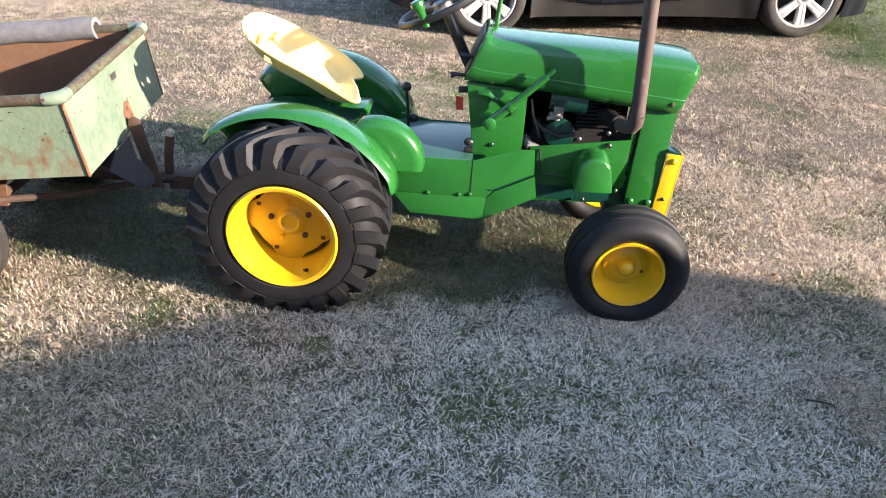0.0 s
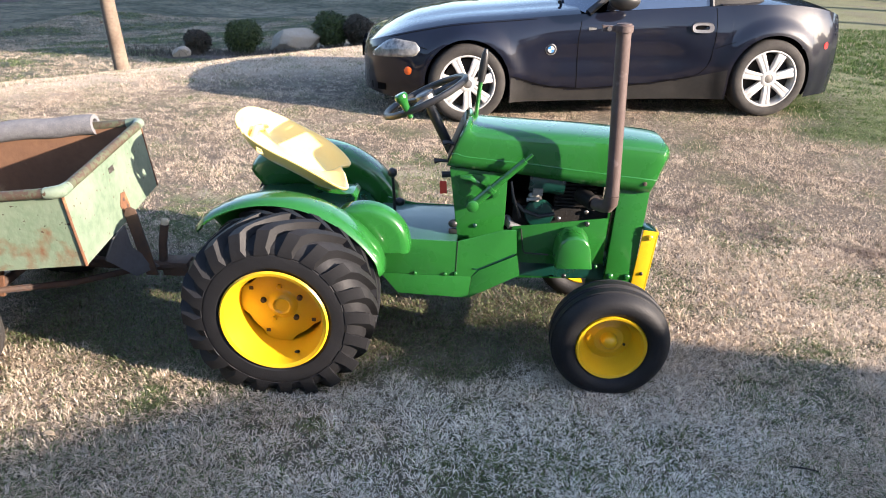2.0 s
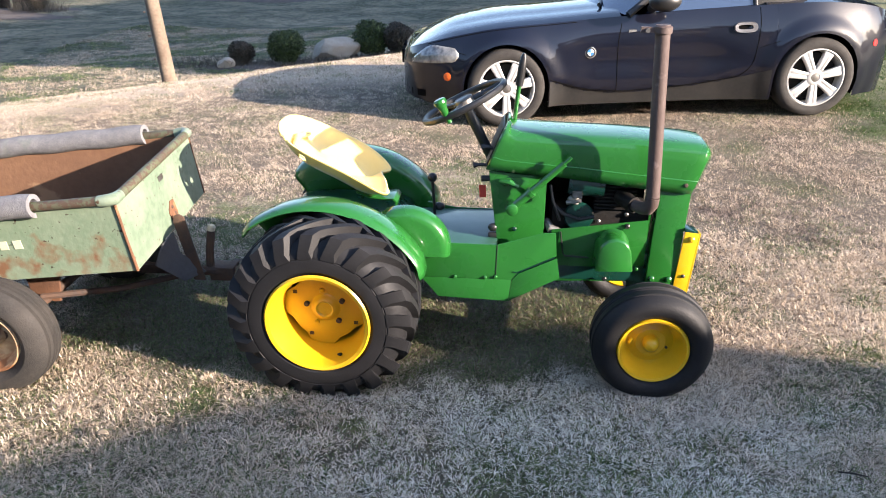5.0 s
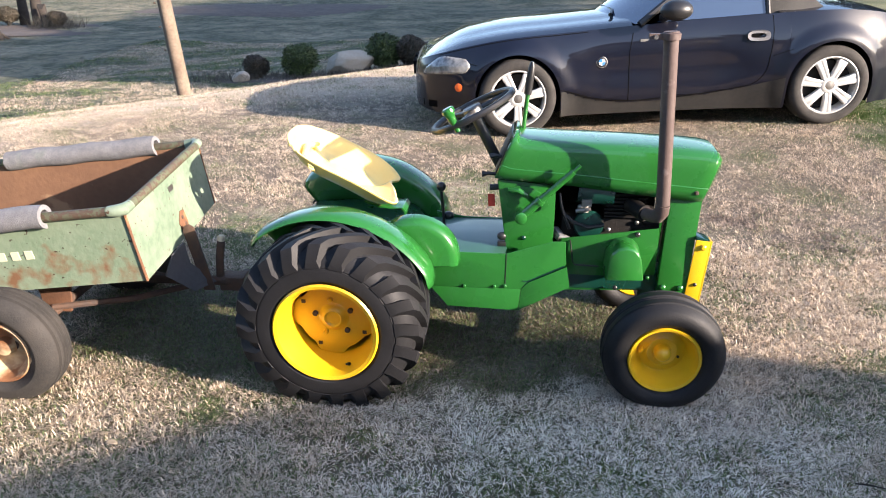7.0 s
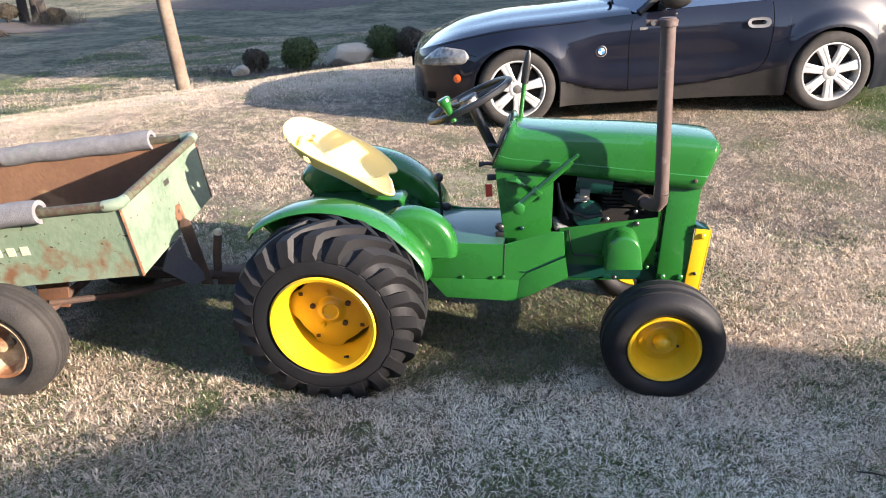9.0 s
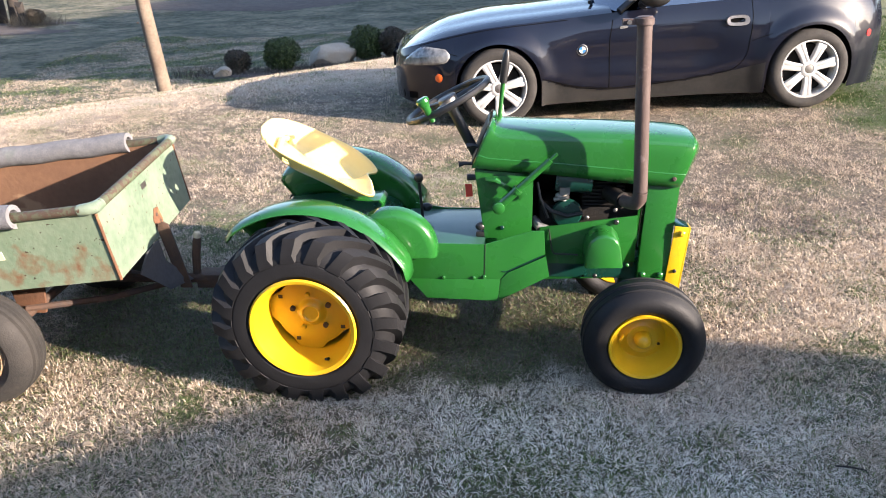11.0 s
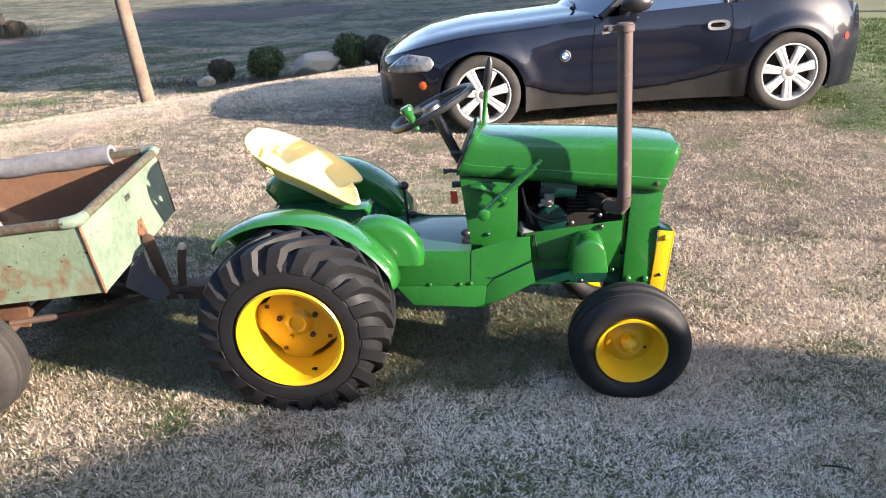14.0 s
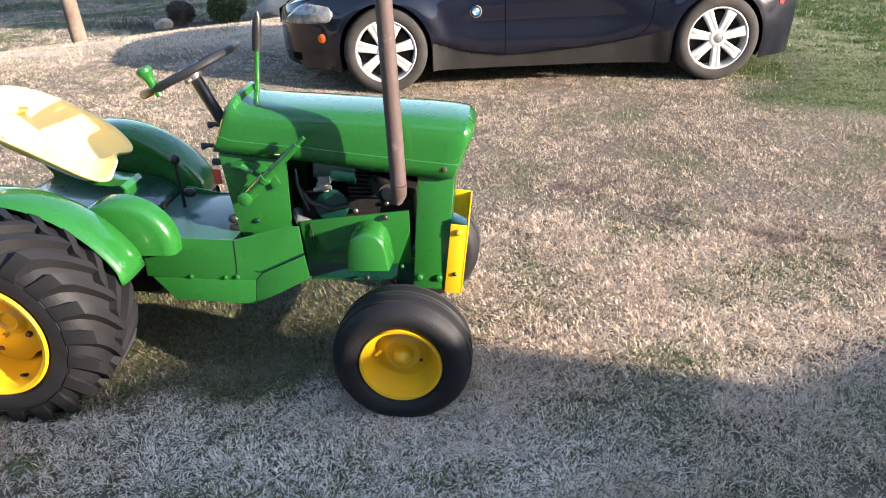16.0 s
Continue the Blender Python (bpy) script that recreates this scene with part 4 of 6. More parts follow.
def cart_paint():
    """Faded green, rusted through in a band low on the side."""
    m = mat("rust_stained_cart_side", (0.145, 0.205, 0.133), 0.6, second=(0.22, 0.265, 0.19), amount=0.7, big=5, fine=40, bump=0.3, spots=(0.05, 0.035, 0.022), spot_scale=58, spot_at=0.66, spot_soft=0.03)
    nt = m.node_tree
    bsdf = nt.nodes["Principled BSDF"]
    old = bsdf.inputs["Base Color"].links[0].from_socket
    co = nt.nodes.new("ShaderNodeTexCoord")
    sep = nt.nodes.new("ShaderNodeSeparateXYZ")
    nt.links.new(co.outputs["Object"], sep.inputs[0])
    n = nt.nodes.new("ShaderNodeTexNoise")
    n.inputs["Scale"].default_value, n.inputs["Detail"].default_value = 13.0, 14.0
    nt.links.new(co.outputs["Object"], n.inputs["Vector"])
    # height above the panel's own lower edge, which slopes with the cart
    def op(kind, a, b, clamp=False):
        k = nt.nodes.new("ShaderNodeMath")
        k.operation, k.use_clamp = kind, clamp
        for s, v in zip(k.inputs, (a, b)):
            if isinstance(v, (int, float)):
                s.default_value = v
            else:
                nt.links.new(v, s)
        return k.outputs[0]
    up = op("SUBTRACT", sep.outputs["Z"], op("MULTIPLY", op("ADD", sep.outputs["X"], 1.16), 0.108))
    band = op("SUBTRACT", 0.135, op("MULTIPLY", op("ABSOLUTE", op("SUBTRACT", up, 0.475), 0.0), 1.7))
    fac = op("MULTIPLY", op("ADD", op("SUBTRACT", n.outputs["Fac"], 0.56), op("MULTIPLY", band, 1.0)), 6.0, True)
    mix = nt.nodes.new("ShaderNodeMix")
    mix.data_type = "RGBA"
    nt.links.new(fac, mix.inputs["Factor"])
    nt.links.new(old, mix.inputs["A"])
    mix.inputs["B"].default_value = (0.165, 0.088, 0.046, 1)
    nt.links.new(mix.outputs["Result"], bsdf.inputs["Base Color"])
    return m


def cart():
    root = thing("dump_cart", (0, 0, 0), "rusty faded green steel dump cart hitched to the tractor", "cart")
    side_paint = cart_paint()
    t = 0.006
    for name, outline, a, b, axis, m in (
            ("side_panel", [(0.0, 0.0), (0.0, CH), (-CL, CH), (-CL, 0.0)], -CW, -CW + t, "y", side_paint),
            ("side_panel", [(0.0, 0.0), (0.0, CH), (-CL, CH), (-CL, 0.0)], CW - t, CW, "y", side_paint),
            ("front_panel", [(-CW, 0.0), (CW, 0.0), (CW, CH), (-CW, CH)], 0.0, t, "x", CART_GREEN),
            ("tailgate", [(-CW, 0.0), (CW, 0.0), (CW, CH), (-CW, CH)], -CL - t, -CL, "x", CART_GREEN),
            ("floor_pan", [(0.0, -CW + t), (0.0, CW - t), (-CL, CW - t), (-CL, -CW + t)], 0.004, 0.012, "z", CART_IN)):
        cart_part(name, prism(bmesh.new(), outline, a, b, axis), m, root)
    # rusty lining of the box
    for name, outline, a, b, axis in (
            ("lining", [(-0.004, 0.012), (-0.004, CH - 0.01), (-CL, CH - 0.01), (-CL, 0.012)], -CW + t + 0.001, -CW + t + 0.004, "y"),
            ("lining", [(-0.004, 0.012), (-0.004, CH - 0.01), (-CL, CH - 0.01), (-CL, 0.012)], CW - t - 0.004, CW - t - 0.001, "y"),
            ("lining", [(-CW + t, 0.012), (CW - t, 0.012), (CW - t, CH - 0.01), (-CW + t, CH - 0.01)], -0.005, -0.002, "x")):
        cart_part(name, prism(bmesh.new(), outline, a, b, axis), CART_IN, root)
    # rolled top edge, with a rounded corner
    r = 0.017
    for s in (-1, 1):
        cart_part("rolled_rim", tube(bmesh.new(), [(-CL, s * (CW + 0.004), CH), (-0.03, s * (CW + 0.004), CH)], r, 14), CART_RIM, root)
        cart_part("corner_cap", tube(bmesh.new(), [(-0.045, s * (CW + 0.004), CH), (-0.012, s * (CW + 0.004), CH + 0.001), (0.006, s * (CW - 0.006), CH + 0.001), (0.010, s * (CW - 0.04), CH)], [r + 0.002, r + 0.004, r + 0.004, r + 0.001], 16), CART_GREEN, root)
    cart_part("rolled_rim", tube(bmesh.new(), [(0.008, -CW + 0.03, CH), (0.008, CW - 0.03, CH)], r, 14), CART_RIM, root)
    # rusty weld seam down the corner
    for s in (-1, 1):
        cart_part("corner_seam", tube(bmesh.new(), [(0.004, s * (CW + 0.001), 0.0), (0.003, s * (CW + 0.0015), 0.14), (0.004, s * (CW + 0.001), CH - 0.02)], [0.006, 0.005, 0.006], 8), RUST, root)
    # small maker's plate and a rust patch with two rivets
    cart_part("maker_plate", prism(bmesh.new(), [(-0.012, 0.197), (0.028, 0.197), (0.028, 0.218), (-0.012, 0.218)], t, t + 0.002, "x"), STEEL, root)
    patch = cart_part("latch_plate", prism(bmesh.new(), [(-0.01, 0.065), (0.02, 0.105), (0.05, 0.10), (0.06, 0.045), (0.05, 0.01), (0.01, 0.01)], t, t + 0.003, "x"), RUST, root, "rusted latch plate")
    for y, z in ((0.025, 0.078), (0.04, 0.045)):
        cart_part("rivet", tube(bmesh.new(), [(t + 0.003, y, z), (t + 0.007, y, z)], [0.008, 0.005], 10), RUST_DARK, patch)
    # worn lettering on the side, left as plain raised strips
    cream = mat("cream_paint", (0.62, 0.60, 0.42), 0.6, second=(0.35, 0.36, 0.25), amount=0.6, fine=90)
    for k in range(5):
        x = -0.405 - 0.052 * k
        cart_part("painted_mark", prism(bmesh.new(), [(x, 0.120), (x + 0.030, 0.120), (x + 0.030, 0.152), (x, 0.152)], -CW - 0.0025, -CW - 0.0005, "y"), cream, root)
    # iron frame, tongue, latch parts
    cart_part("under_frame", box(bmesh.new(), -1.05, -0.06, -0.20, -0.15, -0.045, -0.005), RUST_DARK, root, bevel=0.003)
    cart_part("under_frame", box(bmesh.new(), -1.05, -0.06, 0.15, 0.20, -0.045, -0.005), RUST_DARK, root, bevel=0.003)
    bm = bmesh.new()
    tube(bm, [(-0.90, 2.64, 0.235), (-1.1, 2.60, 0.25), (-1.7, 2.58, 0.27), (-2.0, 2.57, 0.28)], 0.020, 10)
    part("tongue", bm, RUST_DARK, root, "dark rusty tow bar")
    for y in (2.36, 2.80):
        bm = bmesh.new()
        tube(bm, [(-1.12, 2.59, 0.245), (-1.35, (2.59 + y) / 2, 0.225), (-1.62, y, 0.235)], 0.013, 8)
        part("tongue_brace", bm, RUST_DARK, root)
    bm = bmesh.new()
    box(bm, -1.055, -0.955, 2.60, 2.68, 0.205, 0.262)
    part("hitch_clevis", bm, RUST_DARK, root, bevel=0.006)
    bm = bmesh.new()
    prism(bm, [(-1.150, 0.480), (-1.143, 0.503), (-1.124, 0.510), (-1.106, 0.500), (-1.100, 0.478), (-1.052, 0.232), (-1.098, 0.232)], 2.548, 2.556)
    part("latch_bar", bm, RUST_DARK, root, "dark flat iron latch bar", bevel=0.002)
    bm = bmesh.new()
    skin(bm, [[(-1.150, 2.43, 0.435), (-1.150, 2.53, 0.442), (-1.143, 2.53, 0.442), (-1.143, 2.43, 0.435)], [(-1.175, 2.40, 0.36), (-1.135, 2.53, 0.36), (-1.129, 2.53, 0.358), (-1.170, 2.40, 0.358)],
              [(-1.12, 2.50, 0.255), (-1.06, 2.58, 0.262), (-1.055, 2.58, 0.256), (-1.115, 2.50, 0.249)]], caps=True)
    part("tongue_plate", bm, mat("dark_worn_plate", (0.085, 0.085, 0.095), 0.6, second=(0.05, 0.045, 0.04), amount=0.6, bump=0.3), root, "dark bent steel plate")
    bm = bmesh.new()
    tube(bm, [(-1.055, 2.615, 0.24), (-1.048, 2.622, 0.34), (-1.034, 2.626, 0.415)], 0.0165, 10)
    handle = part("release_handle", bm, RUST_DARK, root)
    bm = bmesh.new()
    tube(bm, [(-1.036, 2.626, 0.413), (-1.031, 2.627, 0.430), (-1.030, 2.627, 0.438)], [0.015, 0.0155, 0.010], 10)
    part("worn_tip", bm, mat("pale_worn_metal", (0.45, 0.40, 0.30), 0.6), handle)
    bm = bmesh.new()
    tube(bm, [(-1.62, 2.11, 0.212), (-1.62, 3.03, 0.215)], 0.018, 12)
    part("axle", bm, RUST_DARK, root)
    for y in (2.40, 2.74):
        bm = bmesh.new()
        prism(bm, [(-1.67, 0.20), (-1.57, 0.20), (-1.545, 0.375), (-1.70, 0.360)], y - 0.006, y + 0.006)
        part("axle_bracket", bm, RUST, root, bevel=0.002)
    for s, y in ((-1, 2.115), (1, 3.02)):
        c = (-1.643, y, 0.212)
        bm = bmesh.new()
        prof = [(0.112, 0.045), (0.122, 0.064), (0.145, 0.078), (0.170, 0.076), (0.190, 0.062), (0.200, 0.052), (0.206, 0.040), (0.199, 0.036), (0.199, 0.031), (0.208, 0.027), (0.209, 0.014), (0.201, 0.010), (0.201, 0.005), (0.209, 0.001)]
        prof = prof + [(q, -h) for q, h in prof[::-1]] + [(0.105, -0.03), (0.105, 0.03)]
        lathe(bm, prof, c, segs=64, closed_profile=True)
        part("cart_tyre", bm, TYRE_OLD, root, "old greyed ribbed tyre")
        bm = bmesh.new()
        lathe(bm, [(0.112, s * 0.050), (0.117, s * 0.060), (0.112, s * 0.066), (0.103, s * 0.060), (0.098, s * 0.045), (0.088, s * 0.025), (0.080, s * 0.0), (0.060, s * -0.006), (0.035, s * 0.002), (0.028, s * 0.03), (0.0, s * 0.034)], c, segs=56)
        part("cart_rim", bm, mat("rusted_cream_rim", (0.52, 0.42, 0.26), 0.65, second=(0.24, 0.11, 0.05), amount=0.9, big=9, fine=50, bump=0.3, spots=(0.20, 0.085, 0.035), spot_scale=7, spot_at=0.5, spot_soft=0.08), root, "cream rim blotched with rust")


cart()


def foam_sleeve(name, x0, x1, side, lift, gap_at):
    """Split pipe-insulation sleeve pushed over the rolled rim."""
    bm = bmesh.new()
    rings = []
    n = 22
    a = [radians(gap_at + 25 + 310 * k / n) for k in range(n + 1)]
    y, z = side * (CW + 0.006), CH + lift
    rows = 14
    for j in range(rows + 1):
        x = x0 + (x1 - x0) * j / rows
        sag = 0.003 * math.sin(j * 1.3)
        ring = [(x, y + 0.041 * math.cos(q), z + sag + 0.041 * math.sin(q)) for q in a] + [(x, y + 0.024 * math.cos(q), z + sag + 0.024 * math.sin(q)) for q in a[::-1]]
        rings.append(ring)
    skin(bm, rings)
    for ring in (bm.verts[:2 * (n + 1)], bm.verts[-2 * (n + 1):]):
        m = n + 1
        for k in range(n):
            bm.faces.new((ring[k], ring[k + 1], ring[2 * m - 2 - k], ring[2 * m - 1 - k]))
    bmesh.ops.transform(bm, matrix=CART, verts=bm.verts[:])
    ob = part(name, bm, FOAM, None, sharp=60)
    return tagged(ob, "grey split foam pipe sleeve on the cart rim", "foam sleeve", "foam sleeves on the cart")


foam_sleeve("foam_sleeve", -0.272, -1.0, -1, 0.004, -75)
foam_sleeve("foam_sleeve", -0.175, -0.845, 1, 0.006, -60)


# ---- parked two-seat sports car ----
# local axes: x rearwards from the front hub, y inwards from the near flank, z up from the ground
CAR_W = 1.78
WHEELBASE, HUB_Z, ARCH = 2.495, 0.317, 0.345


def curve(table, x):
    """Smooth reading of a short table of (x, value)."""
    if x <= table[0][0]:
        return table[0][1]
    for i, ((x0, v0), (x1, v1)) in enumerate(zip(table, table[1:])):
        if x <= x1:
            s0 = (v1 - table[i - 1][1]) / (x1 - table[i - 1][0]) if i else (v1 - v0) / (x1 - x0)
            s1 = (table[i + 2][1] - v0) / (table[i + 2][0] - x0) if i + 2 < len(table) else (v1 - v0) / (x1 - x0)
            d = x1 - x0
            t = (x - x0) / d
            return v0 * (1 + 2 * t) * (1 - t) ** 2 + s0 * d * t * (1 - t) ** 2 + v1 * t * t * (3 - 2 * t) + s1 * d * t * t * (t - 1)
    return table[-1][1]


SHOULDER = ((-0.86, 0.56), (-0.78, 0.625), (-0.6, 0.685), (-0.38, 0.735), (-0.06, 0.785), (0.38, 0.808), (0.83, 0.832), (1.4, 0.862), (2.0, 0.885), (2.5, 0.895), (2.85, 0.86), (3.1, 0.80), (3.25, 0.74))
PLAN = ((-0.86, 0.89), (-0.855, 0.62), (-0.82, 0.43), (-0.74, 0.26), (-0.6, 0.14), (-0.45, 0.075), (-0.2, 0.02), (0.0, 0.0), (0.4, 0.03), (0.9, 0.05), (1.6, 0.05), (2.1, 0.015), (2.45, -0.01), (2.75, 0.03), (2.95, 0.09), (3.1, 0.18), (3.2, 0.36), (3.25, 0.89))
CREASE = ((0.36, 0.37), (0.62, 0.285), (0.88, 0.252), (1.16, 0.258), (1.53, 0.285), (1.80, 0.325), (1.98, 0.365), (2.15, 0.41))


def bottom(x):
    for hub in (0.0, WHEELBASE):
        d = abs(x - hub)
        if d < ARCH:
            return HUB_Z + 0.005 + math.sqrt(ARCH * ARCH - d * d) if math.sqrt(ARCH * ARCH - d * d) + HUB_Z > 0.15 else 0.15
    return 0.15 if x > 0 else 0.17 + 0.05 * smooth((-x - 0.5) / 0.35)


def flank(x, z):
    """How far in from the wheel plane the flank lies."""
    y = curve(PLAN, x)
    top = curve(SHOULDER, x)
    u = max(0.0, (z - 0.50) / max(top - 0.50, 0.05))
    y += 0.075 * u ** 2.2 + 0.04 * max(0.0, (0.42 - z) / 0.27) ** 1.5
    if 0.36 < x < 2.16:
        c = curve(CREASE, x)
        y += 0.022 * smooth((c + 0.008 - z) / 0.02) * smooth((2.12 - x) / 0.4)
        y += 0.030 * math.exp(-((z - 0.50) / 0.16) ** 2) * smooth((x - 0.36) / 0.4) * smooth((2.05 - x) / 0.5)
    for hub in (0.0, WHEELBASE):
        d = math.hypot(x - hub, z - HUB_Z)
        y -= 0.028 * smooth((0.50 - d) / 0.13)
    if x < -0.4:
        y += 0.05 * max(0.0, (0.36 - z) / 0.2) ** 2
    return y


def car_stations():
    xs = list(np.linspace(-0.858, -0.72, 10)) + list(np.linspace(-0.69, 3.05, 112)) + list(np.linspace(3.08, 3.245, 8))
    for hub in (0.0, WHEELBASE):
        for s in (-1, 1):
            for k in (0.9995, 1.0005, 0.985, 0.95):
                xs.append(hub + s * ARCH * k)
    return sorted(xs)


def car():
    navy = mat("navy_car_paint", (0.0022, 0.0034, 0.011), 0.4, metal=0.0, second=(0.005, 0.005, 0.008), amount=0.4, big=3, fine=40, bump=0.0, coat=1.0, spec=0.12)
    navy.node_tree.nodes["Principled BSDF"].inputs["Coat Roughness"].default_value = 0.035
    dusty = mat("dusty_sill", (0.010, 0.010, 0.010), 0.6, second=(0.024, 0.022, 0.020), amount=0.7, big=5, fine=45, bump=0.1, coat=0.0, spec=0.3)
    glass = mat("tinted_glass", (0.03, 0.05, 0.09), 0.05, second=(0.03, 0.05, 0.09), amount=0.0, bump=0.0, coat=1.0, spec=1.0)
    clear = mat("lamp_glass", (0.06, 0.062, 0.065), 0.15, second=(0.42, 0.41, 0.38), amount=0.9, big=11, fine=24, bump=0.0, coat=1.0, metal=0.2)
    silver = mat("silver_wheel_paint", (0.52, 0.515, 0.50), 0.42, metal=0.2, second=(0.36, 0.345, 0.32), amount=0.35, big=10, fine=60, bump=0.05)
    cloth = mat("black_soft_top", (0.03, 0.029, 0.029), 0.9, second=(0.075, 0.07, 0.06), amount=0.6, fine=140, bump=0.3)
    dark = mat("dark_wheel_well", (0.006, 0.006, 0.006), 0.95, spec=0.02, bump=0)
    amber = mat("amber_lens", (0.75, 0.13, 0.02), 0.25, second=(0.6, 0.1, 0.02), coat=0.6, bump=0)
    red = mat("red_lens", (0.6, 0.02, 0.02), 0.25, coat=0.6, bump=0)
    enamel = (mat("white_enamel", (0.7, 0.72, 0.75), 0.3, bump=0, coat=0.6), mat("blue_enamel", (0.04, 0.20, 0.5), 0.3, bump=0, coat=0.6))
    root = thing("sports_car", (0.209 + 0.001, 5.998 - 0.02, 0.339 - HUB_Z), "dark navy two-seat sports car with silver wheels parked on the grass", "car", turn=3.8, tilt=(0, -2.05))
    xs = car_stations()
    rows = 26
    # near and far flank, then the top skin between the shoulders
    for far in (False, True):
        fy = (lambda v: CAR_W - v) if far else (lambda v: v)
        bm = bmesh.new()
        rings = []
        for x in xs:
            z0, z1 = bottom(x), curve(SHOULDER, x)
            ring = []
            for k in range(rows + 1):
                z = z0 + (z1 - z0) * k / rows
                ring.append((x, fy(flank(x, z)), z))
            rings.append(ring)
        skin(bm, rings, closed=False)
        part("body_side", bm, navy, root, "navy body side with concave door", sharp=30)
        # dusty sill below the door crease
        bm = bmesh.new()
        rings = []
        for k in range(50):
            x = 0.352 + (2.13 - 0.352) * k / 49
            top = curve(CREASE, x)
            top = max(top - 0.006, 0.17)
            if x < 0.40:
                top = min(top, 0.36)
            rings.append([(x, fy(flank(x, z) - 0.004), z) for z in [0.148 + (top - 0.148) * j / 6 for j in range(7)]])
        skin(bm, rings, closed=False)
        part("sill_trim", bm, dusty, root, "dusty dark sill")
    bm = bmesh.new()
    rings = []
    for x in [v for v in xs if v <= 0.93]:
        z1 = curve(SHOULDER, x)
        y0 = flank(x, z1)
        crown = 0.075 * smooth((x + 0.86) / 0.5)
        ring = []
        for k in range(25):
            u = k / 24
            w = math.sin(math.pi * u)
            bulge = 0.018 * (math.exp(-((u - 0.2) / 0.06) ** 2) + math.exp(-((u - 0.8) / 0.06) ** 2)) * smooth((x + 0.7) / 0.6)
            ring.append((x, y0 + (CAR_W - 2 * y0) * u, z1 + crown * w ** 0.6 - bulge * 0.4))
        rings.append(ring)
    skin(bm, rings, closed=False)
    part("hood", bm, navy, root, "long navy hood", sharp=30)
    bm = bmesh.new()
    rings = []
    for x in [v for v in xs if v >= 2.05]:
        z1 = curve(SHOULDER, x)
        y0 = flank(x, z1)
        rings.append([(x, y0 + (CAR_W - 2 * y0) * k / 16, z1 + 0.05 * math.sin(math.pi * k / 16) ** 0.6 * smooth((3.25 - x) / 0.3)) for k in range(17)])
    skin(bm, rings, closed=False)
    part("boot_lid", bm, navy, root)
    # underside and wheel wells
    bm = bmesh.new()
    box(bm, -0.45, 2.95, 0.22, CAR_W - 0.22, 0.16, 0.5)
    part("underbody", bm, dark, root)
    for hub in (0.0, WHEELBASE):
        for s in (0, 1):
            bm = bmesh.new()
            a, b = (0.02, 0.26) if s == 0 else (CAR_W - 0.26, CAR_W - 0.02)
            lathe(bm, [(ARCH + 0.004, a + 0.01), (ARCH + 0.004, b), (0.0, b if s == 0 else a)] if s == 0 else [(ARCH + 0.004, b - 0.01), (ARCH + 0.004, a), (0.0, a)], (hub, 0, HUB_Z + 0.005), segs=40, a0=-25, a1=205)
            part("wheel_well", bm, dark, root)
            wheel_z, o = HUB_Z, (-1 if s == 0 else 1)
            c = 0.105 if s == 0 else CAR_W - 0.105
            bm = bmesh.new()
            prof = [(0.222, 0.098), (0.235, 0.108), (0.270, 0.113), (0.298, 0.104), (0.311, 0.090), (0.316, 0.06), (0.317, 0.0)]
            prof = prof + [(q, -h) for q, h in prof[-2::-1]] + [(0.21, -0.08), (0.21, 0.08)]
            lathe(bm, prof, (hub, c, wheel_z), segs=72, closed_profile=True)
            tyre = part("tyre", bm, TYRE_OLD, root, "worn dark car tyre")
            bm = bmesh.new()
            lathe(bm, [(0.228, c + o * 0.098), (0.230, c + o * 0.106), (0.222, c + o * 0.108), (0.214, c + o * 0.098), (0.208, c + o * 0.07), (0.200, c - o * 0.08)], (hub, 0, wheel_z), segs=72)
            rim = part("rim", bm, silver, root, "silver seven-spoke alloy rim")
            bm = bmesh.new()
            lathe(bm, [(0.0, c + o * 0.05), (0.19, c + o * 0.04)], (hub, 0, wheel_z), segs=40)
            part("brake_disc", bm, SOOT, rim)
            for k in range(7):
                a7 = 2 * math.pi * k / 7 + 0.24
                bm = bmesh.new()
                rings = []
                for q, half, out in ((0.048, 0.028, 0.094), (0.10, 0.030, 0.101), (0.16, 0.034, 0.103), (0.207, 0.040, 0.101), (0.218, 0.046, 0.097)):
                    ring = []
                    for y, v in ((out - 0.035, -half), (out - 0.004, -half), (out, -half * 0.84), (out, -half * 0.24), (out - 0.0025, -half * 0.12), (out - 0.0025, half * 0.12), (out, half * 0.24), (out, half * 0.84), (out - 0.004, half), (out - 0.035, half)):
                        ring.append((hub + q * math.cos(a7) - v * math.sin(a7), c + o * y, wheel_z + q * math.sin(a7) + v * math.cos(a7)))
                    rings.append(ring)
                skin(bm, rings, caps=True)
                part("spoke", bm, silver, rim, sharp=40)
            bm = bmesh.new()
            lathe(bm, [(0.064, c + o * 0.07), (0.062, c + o * 0.098), (0.052, c + o * 0.102), (0.038, c + o * 0.103), (0.034, c + o * 0.099)], (hub, 0, wheel_z), segs=32)
            part("hub_ring", bm, silver, rim)
            bm = bmesh.new()
            lathe(bm, [(0.034, c + o * 0.100), (0.030, c + o * 0.101), (0.0, c + o * 0.102)], (hub, 0, wheel_z), segs=28)
            part("hub_cap", bm, STEEL, rim)
    # fine gaps round door, bumper and hood edge
    def gap(points, r=0.0035, name="shut_line", out=0.0):
        bm = bmesh.new()
        tube(bm, [(x, flank(x, z) - out, z) for x, z in points], r, 6)
        part(name, bm, dark, root)
    gap([(0.905, 0.26 + 0.0655 * k) if k < 7 else (0.905 + 0.012 * (k - 6), 0.26 + 0.0655 * k) for k in range(9)])
